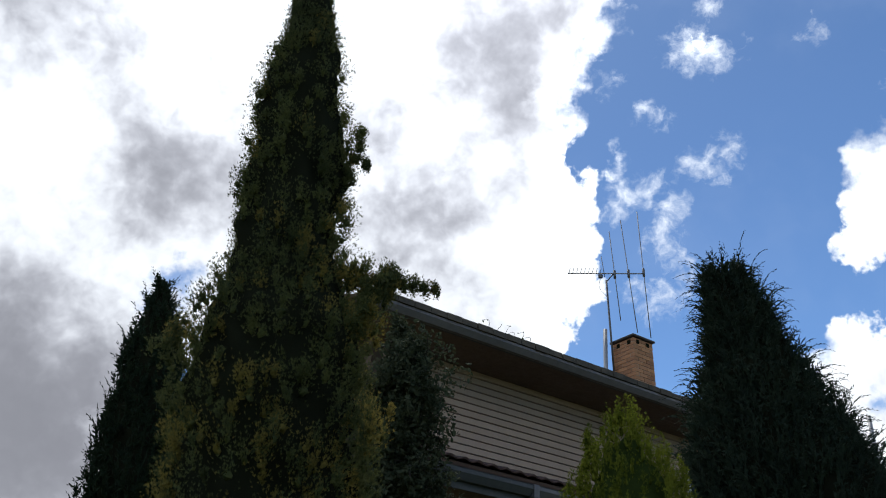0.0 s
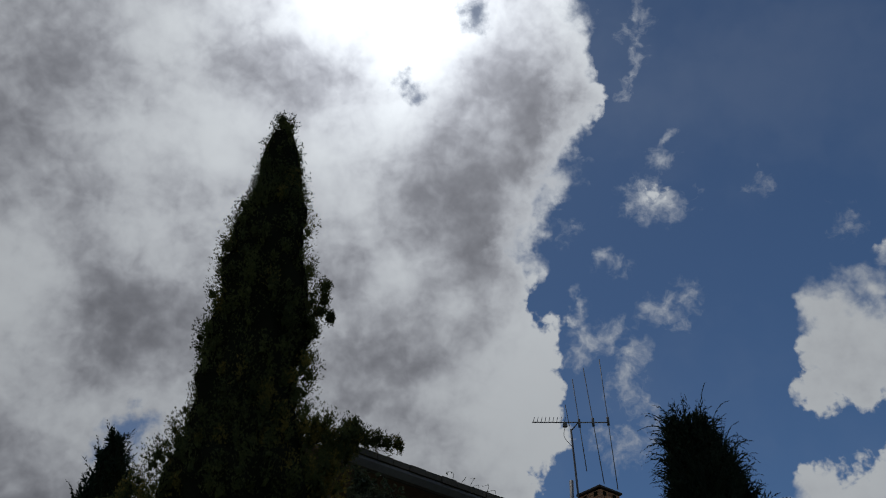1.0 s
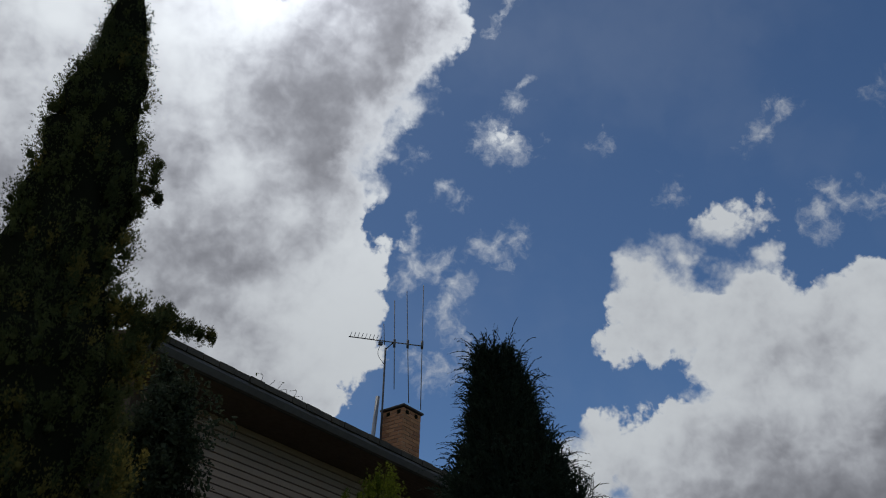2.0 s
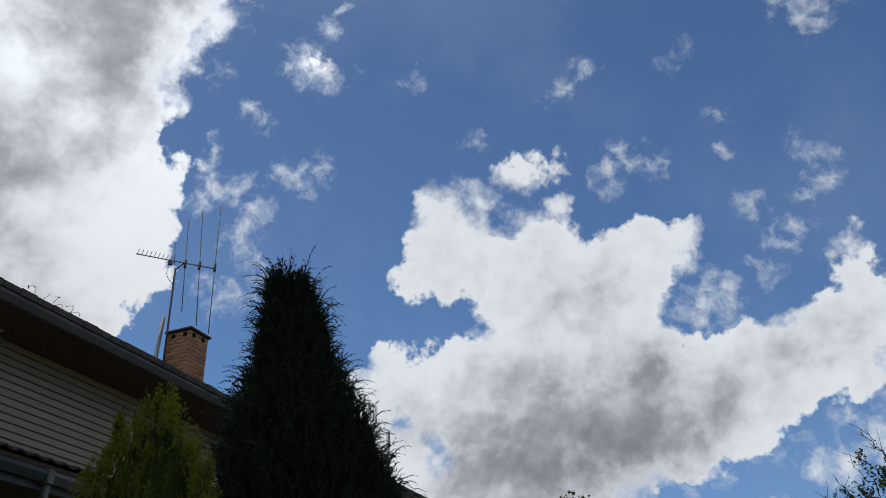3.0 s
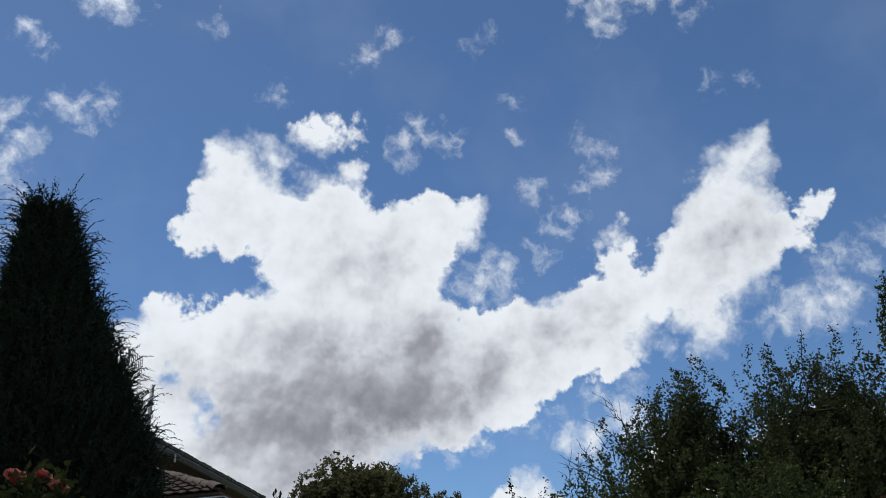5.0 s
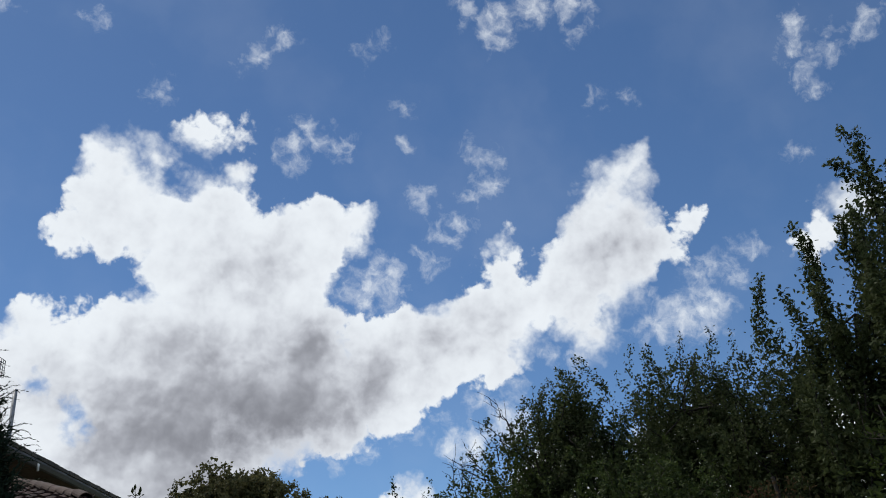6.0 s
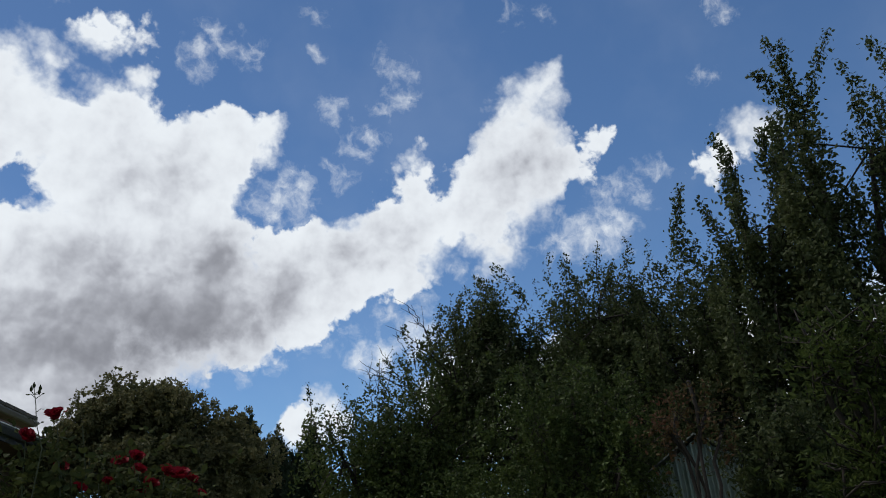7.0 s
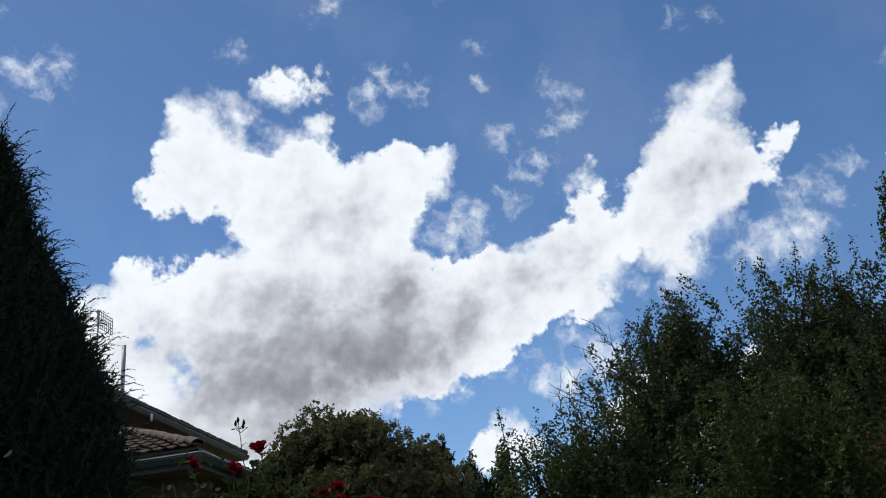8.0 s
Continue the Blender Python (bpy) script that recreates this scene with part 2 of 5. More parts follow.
puff_way = g.vec("ADD", way, g.scale(centred(warp), 0.03))
cell = puffs(puff_way, 17, 3)
deep = lobes(g, bent, BANK_WEST + BANK_EAST)
deep = lobes(g, bent, BANK_EDGE, deep)
for rows in (HEAP_WEST, HEAP_BODY, HEAP_EAST, HEAP_ARM):
    deep = lobes(g, bent, rows, deep)
deep = lobes(g, bent, PUFFS, deep)
deep = lobes(g, bent, LOW_CLOUD, deep)
deep = lobes(g, bent, AROUND, deep)
ragged = g.noise(way, 48, 6, 0.58)
deep = g.math("ADD", deep, g.math("MULTIPLY", g.math("SUBTRACT", ragged, 0.5), 0.028))
deep = g.math("ADD", deep, g.math("MULTIPLY", g.math("SUBTRACT", 0.74, cell), 0.026))
gaps = g.math("ADD", lobes(g, bent, GAPS), g.math("MULTIPLY", g.math("SUBTRACT", ragged, 0.5), 0.05))
feather = g.ramp(g.noise(way, 11, 3, 0.5), 0.42, 0.66, 0.0045, 0.018)
solid = g.ramp(deep, g.math("MULTIPLY", feather, -1.0), feather)
solid = g.math("MULTIPLY", solid, g.ramp(gaps, -0.012, 0.012, 1.0, 0.15))
far_bent = g.vec("ADD", way, g.scale(centred(g.noise(way, 30, 4, 0.55, True)), 0.034))
thin = lobes(g, far_bent, WISPS_WEST)
thin = lobes(g, far_bent, WISPS_EAST, thin)
thin = lobes(g, far_bent, WISPS_MID, thin)
thin = lobes(g, far_bent, WISPS_HIGH, thin)
thin = g.math("ADD", thin, g.math("MULTIPLY", g.math("SUBTRACT", g.noise(far_bent, 52, 5, 0.6), 0.52), 0.075))
veil = g.ramp(thin, -0.010, 0.040, 0.0, 0.95)
haze = g.ramp(g.noise(far_bent, 4.5, 4, 0.55), 0.44, 0.76, 0.0, 0.055)
cover = g.math("MAXIMUM", g.math("MAXIMUM", solid, veil), haze)
# light through the clouds: grey where they are thick, relief towards the sun
sunward = direction(SUN_AZ, SUN_EL)
shade_way = g.vec("ADD", way, g.scale(centred(g.noise(way, 12, 3, 0.5, True)), 0.042))
grey = g.math("ADD", soft_sum(g, shade_way, THICK_BANK_WEST + THICK_BANK_EAST), g.math("MULTIPLY", soft_sum(g, shade_way, THICK_HEAP), 0.78))
grey = g.math("SUBTRACT", grey, g.math("ADD", soft_sum(g, shade_way, THIN_BANK_WEST + THIN_BANK_EAST), soft_sum(g, shade_way, THIN_HEAP)))
bank = g.ramp(lobes(g, way, BANK_WEST + BANK_EAST), 0.0, 0.07, 0.0, 0.46)
grey = g.math("ADD", g.math("MULTIPLY", grey, 1.25), bank)
broad = g.noise(way, 7, 2, 0.5)
grey = g.math("ADD", grey, g.math("MULTIPLY", g.math("SUBTRACT", broad, 0.5), 0.5))
fold_way = g.vec("ADD", way, g.scale(centred(g.noise(way, 22, 3, 0.5, True)), 0.018))
grey = g.math("MULTIPLY_ADD", folds(g, fold_way, FOLDS, sunward), -0.30, grey)
grey = g.math("MULTIPLY_ADD", folds(g, fold_way, BANK_FOLDS, sunward), -0.22, grey)
# billows and fleece at several sizes: the side towards the sun is lighter than the other
for size, reach, detail, depth in ((8.0, 0.034, 2.0, 1.9), (17.0, 0.017, 3.0, 2.4), (40.0, 0.007, 3.0, 1.8)):
    here = g.noise(fold_way, size, detail, 0.5)
    there = g.noise(g.vec("ADD", fold_way, tuple(sunward * reach)), size, detail, 0.5)
    grey = g.math("MULTIPLY_ADD", g.math("SUBTRACT", there, here), depth, grey)
# from sunlit white through pearl to the grey of a thick base
grey = g.math("SUBTRACT", 1.0, g.math("DIVIDE", 1.0, g.math("ADD", 1.0, g.math("EXPONENT", g.math("MULTIPLY_ADD", grey, 1.6, -1.5)))))
inside = g.ramp(deep, -0.004, 0.050, 0.25, 1.0)
grey = g.math("MULTIPLY", grey, inside, clamp=True)
off_sun = g.vec("DISTANCE", way, sunward)
glow = g.math("ADD", g.ramp(off_sun, 0.62, 0.05, 1.0, 1.75), g.ramp(off_sun, 0.28, 0.0, 0.0, 1.8))
bright = g.math("MULTIPLY", g.math("MULTIPLY_ADD", grey, -0.70, 0.915), glow)
tone = g.mix(grey, (0.945, 1.0, 1.05, 1), (0.935, 0.97, 1.11, 1))
cloud = g.scale(tone, bright)
SKY = 0.091
air = g.vec("MULTIPLY", g.scale(sky.outputs[0], SKY), (0.785, 0.95, 1.07))
air = g.scale(air, g.ramp(off_sun, 1.2, 0.25, 1.05, 0.88))
back = g.node("ShaderNodeBackground")
g.put(back.inputs["Color"], g.mix(cover, air, cloud))
out = g.node("ShaderNodeOutputWorld")
world.node_tree.links.new(back.outputs[0], out.inputs[0])

sun = new("sun", bpy.data.lights.new("sun", "SUN"))
sun.data.energy, sun.data.angle, sun.data.color = 2.0, radians(2.0), (1.0, 0.95, 0.86)
sun.matrix_world = look(tuple(sunward * 60), (0, 0, 0))


# ---- materials ----
def material(name, base, rough=0.8, metal=0.0, vary=0.25, grain=40.0, bump=0.2, second=None, island=False, through_light=0.0, spec=None):
    """A surface whose colour drifts at two scales, with fine relief."""
    spec = (0.06 if island else 0.3) if spec is None else spec
    m = bpy.data.materials.new(name)
    m.use_nodes = True
    q = Graph(m.node_tree)
    spot = q.node("ShaderNodeTexCoord").outputs["Object"]
    coarse, fine = q.noise(spot, grain * 0.06, 4), q.noise(spot, grain, 6, 0.65)
    b2 = second or tuple(c * (1 - vary) for c in base)
    f = q.math("ADD", q.math("MULTIPLY", coarse, 0.6), q.math("MULTIPLY", fine, 0.4))
    f = q.ramp(f, 0.35, 0.65)
    if island:
        rnd = q.node("ShaderNodeNewGeometry").outputs["Random Per Island"]
        f = q.math("ADD", q.math("MULTIPLY", f, 0.55), q.math("MULTIPLY", rnd, 0.45))
    colour = q.mix(f, (*base, 1), (*b2, 1))
    p = q.node("ShaderNodeBsdfPrincipled")
    q.put(p.inputs["Base Color"], colour)
    q.put(p.inputs["Roughness"], q.ramp(fine, 0.3, 0.7, rough - 0.08, min(1.0, rough + 0.08)))
    p.inputs["Metallic"].default_value, p.inputs["Specular IOR Level"].default_value = metal, spec
    if bump:
        bp = q.node("ShaderNodeBump")
        bp.inputs["Strength"].default_value, bp.inputs["Distance"].default_value = bump, 0.01
        q.put(bp.inputs["Height"], fine)
        q.put(p.inputs["Normal"], bp.outputs[0])
    o = q.node("ShaderNodeOutputMaterial")
    if through_light:
        t = q.node("ShaderNodeBsdfTranslucent")
        q.put(t.inputs["Color"], colour)
        mx = q.node("ShaderNodeMixShader")
        mx.inputs[0].default_value = through_light
        q.put(mx.inputs[1], p.outputs[0]), q.put(mx.inputs[2], t.outputs[0])
        q.put(o.inputs[0], mx.outputs[0])
    else:
        q.put(o.inputs[0], p.outputs[0])
    return m


def piece_material(name, base, second, rough=0.85, grain=30.0):
    """For pieces that are objects of their own: each one has its own shade."""
    m = material(name, base, rough, second=second, grain=grain)
    q = m.node_tree
    mixer = next(n for n in q.nodes if n.type == "MIX")
    info = q.nodes.new("ShaderNodeObjectInfo")
    add = q.nodes.new("ShaderNodeMath")
    add.operation, add.inputs[1].default_value = "MULTIPLY_ADD", 0.6
    old = mixer.inputs[0].links[0].from_socket
    sc = q.nodes.new("ShaderNodeMath")
    sc.operation, sc.inputs[1].default_value = "MULTIPLY", 0.4
    q.links.new(old, sc.inputs[0])
    q.links.new(info.outputs["Random"], add.inputs[0])
    q.links.new(sc.outputs[0], add.inputs[2])
    q.links.new(add.outputs[0], mixer.inputs[0])
    return m


M = dict(
    bark=material("bark", (0.11, 0.08, 0.06), 0.9, grain=60, bump=0.6),
    # dark green standing for the shade inside the lime conifer
    lime_shade_core=material("lime_shade_core", (0.03, 0.045, 0.012), 0.95, grain=90, bump=0.8, spec=0.0),
    # near-black colour standing for shade in conifer hearts and vent holes
    inner=material("inner_shade", (0.014, 0.016, 0.010), 1.0, grain=90, bump=0.8, spec=0.0),
    cane=material("rose_cane", (0.05, 0.06, 0.03), 0.7, grain=60),
    twig=material("twig", (0.026, 0.021, 0.017), 0.85, grain=80),
    cypress=material("cypress_leaf", (0.120, 0.130, 0.045), 0.8, second=(0.034, 0.046, 0.025), island=True, through_light=0.25, bump=0),
    cypress_gold=material("cypress_gold_leaf", (0.27, 0.21, 0.055), 0.8, second=(0.08, 0.08, 0.03), island=True, through_light=0.3, bump=0),
    dark_conifer=material("dark_conifer_leaf", (0.022, 0.035, 0.02), 0.8, second=(0.010, 0.018, 0.012), island=True, through_light=0.15, bump=0),
    # the very dark second tone also paints shade among the plumes
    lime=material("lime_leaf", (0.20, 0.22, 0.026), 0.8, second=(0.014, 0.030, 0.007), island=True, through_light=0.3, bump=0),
    juniper=material("juniper_leaf", (0.035, 0.052, 0.034), 0.8, second=(0.012, 0.020, 0.016), island=True, through_light=0.12, bump=0),
    olive=material("olive_leaf", (0.15, 0.135, 0.06), 0.7, second=(0.05, 0.06, 0.026), island=True, through_light=0.38, bump=0, spec=0.15),
    green=material("green_leaf", (0.082, 0.108, 0.028), 0.6, second=(0.02, 0.034, 0.012), island=True, through_light=0.3, bump=0, spec=0.15),
    garden=material("garden_leaf", (0.09, 0.122, 0.032), 0.6, second=(0.018, 0.032, 0.011), island=True, through_light=0.3, bump=0, spec=0.15),
    deep=material("deep_leaf", (0.085, 0.104, 0.042), 0.6, second=(0.022, 0.034, 0.013), island=True, through_light=0.4, bump=0, spec=0.15),
    fresh=material("fresh_leaf", (0.075, 0.10, 0.026), 0.7, second=(0.022, 0.036, 0.012), island=True, through_light=0.42, bump=0),
    russet=material("russet_leaf", (0.125, 0.058, 0.04), 0.7, second=(0.028, 0.05, 0.015), island=True, through_light=0.3, bump=0),
    ivy=material("ivy_leaf", (0.075, 0.085, 0.05), 0.8, second=(0.022, 0.034, 0.022), island=True, through_light=0.2, bump=0),
    coral=material("coral_petal", (0.66, 0.25, 0.20), 0.6, second=(0.45, 0.075, 0.075), island=True, through_light=0.35, bump=0),
    red=material("red_petal", (0.27, 0.011, 0.022), 0.6, second=(0.12, 0.005, 0.012), island=True, through_light=0.3, bump=0),
    rose_leaf=material("rose_leaf", (0.065, 0.075, 0.022), 0.75, second=(0.014, 0.022, 0.010), island=True, through_light=0.3, bump=0),
    board=piece_material("cream_board", (0.35, 0.265, 0.21), (0.285, 0.21, 0.165), 0.7, 25),
    soffit=material("soffit_paint_gap_shade", (0.135, 0.095, 0.08), 0.8, grain=12),
    fascia=material("fascia_paint", (0.055, 0.062, 0.068), 0.6, grain=15),
    gutter=material("gutter_steel", (0.125, 0.122, 0.13), 0.5, 0.2, grain=12),
    tile=piece_material("terracotta_tile", (0.07, 0.038, 0.031), (0.03, 0.02, 0.019), 0.85, 35),
    ridge_cap=piece_material("ridge_cap", (0.12, 0.085, 0.072), (0.065, 0.045, 0.04), 0.85, 35),
    gutter_stain=material("stained_gutter", (0.045, 0.042, 0.038), 0.95, second=(0.10, 0.085, 0.07), grain=45, bump=0.6),
    roof=material("roof_tile", (0.12, 0.075, 0.06), 0.85, grain=20),
    brick=piece_material("orange_brick", (0.45, 0.235, 0.12), (0.19, 0.09, 0.055), 0.9, 60),
    mortar=material("mortar", (0.36, 0.31, 0.25), 0.95, grain=60),
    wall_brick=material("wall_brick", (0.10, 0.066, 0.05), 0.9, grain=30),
    slab=material("chimney_slab", (0.07, 0.066, 0.062), 0.9, grain=30),
    aluminium=material("aerial_metal", (0.25, 0.25, 0.26), 0.45, 0.8, grain=30, bump=0.05),
    steel=material("mast_steel", (0.12, 0.12, 0.125), 0.5, 0.6, grain=30, bump=0.1),
    zinc=material("zinc_pipe", (0.30, 0.31, 0.33), 0.45, 0.6, grain=15),
    white=material("white_paint", (0.75, 0.75, 0.73), 0.5, grain=15),
    shed=material("shed_sheet", (0.17, 0.22, 0.20), 0.5, 0.2, grain=10),
    shed_roof=material("shed_roof", (0.06, 0.07, 0.065), 0.95, 0.0, grain=10, spec=0.0),
    glass=material("window_glass", (0.03, 0.035, 0.04), 0.08, spec=0.6, bump=0),
    grass=material("grass", (0.07, 0.10, 0.03), 0.95, second=(0.12, 0.11, 0.05), grain=30, bump=0.5),
)


# ---- mesh helpers ----
def empty(name, m=None, label="", category="", group="", kind=""):
    ob = new(name)
    ob.empty_display_size = 0.2
    if m is not None:
        ob.matrix_world = m
    return tagged(ob, label, category, group, kind)


def link_mesh(name, me, mat, parent=None, label=""):
    ob = new(name, me)
    me.materials.append(mat)
    if parent is not None:
        ob.parent = parent
    return tagged(ob, label)


def part(name, bm, mat, parent, label="", smooth=False):
    me = bpy.data.meshes.new(name)
    bm.normal_update()
    bm.to_mesh(me)
    bm.free()
    if smooth:
        me.shade_smooth()
    return link_mesh(name, me, mat, parent, label)


def fast_mesh(name, verts, faces):
    """A mesh from arrays: verts (n, 3), faces (m, k)."""
    me = bpy.data.meshes.new(name)
    verts, faces = np.asarray(verts, np.float32), np.asarray(faces, np.int32)
    k = faces.shape[1]
    me.vertices.add(len(verts)), me.loops.add(faces.size), me.polygons.add(len(faces))
    me.vertices.foreach_set("co", verts.ravel())
    me.loops.foreach_set("vertex_index", faces.ravel())
    me.polygons.foreach_set("loop_start", np.arange(0, faces.size, k, dtype=np.int32))
    me.update(calc_edges=True)
    return me


def box(bm, x0, x1, y0, y1, z0, z1, bevel=0.0):
    vs = [bm.verts.new((x, y, z)) for x in (x0, x1) for y in (y0, y1) for z in (z0, z1)]
    fs = [bm.faces.new([vs[i] for i in f]) for f in
          ((0, 1, 3, 2), (4, 6, 7, 5), (0, 4, 5, 1), (2, 3, 7, 6), (0, 2, 6, 4), (1, 5, 7, 3))]
    if bevel:
        es = list({e for f in fs for e in f.edges})
        bmesh.ops.bevel(bm, geom=es, offset=bevel, segments=1, affect="EDGES", profile=0.5)
    return bm


def boxed(*a, **k):
    return box(bmesh.new(), *a, **k)


def tube_arrays(points, radii, sides=6):
    pts = np.asarray(points, float)
    n = len(pts)
    tang = np.gradient(pts, axis=0)
    tang /= np.linalg.norm(tang, axis=1)[:, None] + 1e-9
    ref = np.where(np.abs(tang[:, 2:3]) > 0.9, np.array([[1.0, 0, 0]]), np.array([[0, 0, 1.0]]))
    u = np.cross(tang, ref)
    u /= np.linalg.norm(u, axis=1)[:, None] + 1e-9
    v = np.cross(tang, u)
    a = np.linspace(0, 2 * np.pi, sides, endpoint=False)
    ring = (np.cos(a)[None, :, None] * u[:, None] + np.sin(a)[None, :, None] * v[:, None]) * np.asarray(radii)[:, None, None]
    verts = (pts[:, None] + ring).reshape(-1, 3)
    i = np.arange(n - 1)[:, None] * sides
    j = np.arange(sides)[None]
    k = (j + 1) % sides
    faces = np.stack([i + j, i + k, i + sides + k, i + sides + j], -1).reshape(-1, 4)
    return verts, faces


def tubes_mesh(name, runs):
    """Many tubes, as one mesh: runs of (points, radii, sides)."""
    vs, fs, at = [], [], 0
    for pts, rad, sides in runs:
        v, f = tube_arrays(pts, rad, sides)
        vs.append(v), fs.append(f + at)
        at += len(v)
    return fast_mesh(name, np.vstack(vs), np.vstack(fs))


def rod(name, a, b, r, mat, parent, label="", sides=8, r2=None):
    """A straight rod with closed ends."""
    a, b = Vector(a), Vector(b)
    bm = bmesh.new()
    bmesh.ops.create_cone(bm, cap_ends=True, segments=sides, radius1=r, radius2=r if r2 is None else r2, depth=(b - a).length)
    m = Matrix.Translation((a + b) / 2) @ (b - a).to_track_quat("Z", "Y").to_matrix().to_4x4()
    bmesh.ops.transform(bm, matrix=m, verts=bm.verts)
    return part(name, bm, mat, parent, label, smooth=True)


# ---- foliage ----
LEAF = np.array([(0, 0, 0), (0.22, 0.24, 0.06), (0.25, 0.58, 0.05), (0, 1, -0.10), (-0.25, 0.58, 0.05), (-0.22, 0.24, 0.06)])
LEAF_F = np.array([(0, 1, 2, 3), (0, 3, 4, 5)])
NEEDLE = np.array([(0, 0, 0), (0.15, 0.45, 0.03), (0, 1, 0), (-0.15, 0.45, 0.03)])
NEEDLE_F = np.array([(0, 1, 2, 3)])
SPRAY = np.array([(0, 0, 0), (0.08, 0.5, 0.03), (0, 1, 0), (-0.08, 0.5, 0.03),
                  (0, 0.25, 0), (0.20, 0.42, 0.05), (0.38, 0.80, -0.05), (0.14, 0.56, 0),
                  (0, 0.25, 0), (-0.20, 0.42, 0.05), (-0.38, 0.80, -0.05), (-0.14, 0.56, 0)])
SPRAY_F = np.array([(0, 1, 2, 3), (4, 5, 6, 7), (8, 11, 10, 9)])


def cube_sphere():
    """A low round form of 24 quads."""
    key, vs, fs = {}, [], []
    for ax in range(3):
        for sgn in (-1, 1):
            grid = {}
            for i in range(3):
                for j in range(3):
                    c = [0, 0, 0]
                    c[ax], c[(ax + 1) % 3], c[(ax + 2) % 3] = sgn, i - 1, j - 1
                    c = tuple(c)
                    if c not in key:
                        key[c] = len(vs)
                        vs.append(np.array(c) / np.linalg.norm(c))
                    grid[i, j] = key[c]
            for i in range(2):
                for j in range(2):
                    q = (grid[i, j], grid[i + 1, j], grid[i + 1, j + 1], grid[i, j + 1])
                    fs.append(q if sgn > 0 else q[::-1])
    return np.array(vs), np.array(fs)


BLOB, BLOB_F = cube_sphere()


def scatter(template, faces, pos, along, size, rng, roll=None):
    """Copies of a small leaf form, with its y along the given directions, as arrays."""
    n = len(pos)
    y = along / (np.linalg.norm(along, axis=1)[:, None] + 1e-9)
    r = rng.normal(size=(n, 3)) if roll is None else roll
    x = np.cross(y, r)
    x /= np.linalg.norm(x, axis=1)[:, None] + 1e-9
    z = np.cross(x, y)
    t = template[None] * np.asarray(size).reshape(-1, 1, 1)
    v = pos[:, None] + t[..., 0:1] * x[:, None] + t[..., 1:2] * y[:, None] + t[..., 2:3] * z[:, None]
    f = faces[None] + (np.arange(n) * len(template))[:, None, None]
    return v.reshape(-1, 3), f.reshape(-1, faces.shape[1])


def join(arrays):
    vs, fs, at = [], [], 0
    for v, f in arrays:
        vs.append(v), fs.append(f + at)
        at += len(v)
    return np.vstack(vs), np.vstack(fs)


def interp(rows, z):
    """Centre x, centre y and radius of an outline at the heights z; rows are (z, x, y, r), top first."""
    a = np.array(rows)[::-1]
    return [np.interp(z, a[:, 0], a[:, i]) for i in (1, 2, 3)]


def rough_core(rows, shrink, rng, rings=40, sides=20):
    """A conifer's dense heart, an uneven closed form whose dark colour stands for shade."""
    a = np.array(rows)
    zs = np.linspace(a[0, 0] - 0.12, a[-1, 0], rings)
    cx, cy, r = interp(rows, zs)
    th = np.linspace(0, 2 * np.pi, sides, endpoint=False)
    rr = r[:, None] * shrink * (1 + rng.normal(0, 0.10, (rings, sides)))
    v = np.stack([cx[:, None] + rr * np.cos(th), cy[:, None] + rr * np.sin(th),
                  zs[:, None] + rng.normal(0, 0.02, (rings, sides))], -1).reshape(-1, 3)
    i, j = np.arange(rings - 1)[:, None] * sides, np.arange(sides)[None]
    k = (j + 1) % sides
    return v, np.stack([i + j, i + sides + j, i + sides + k, i + k], -1).reshape(-1, 4)


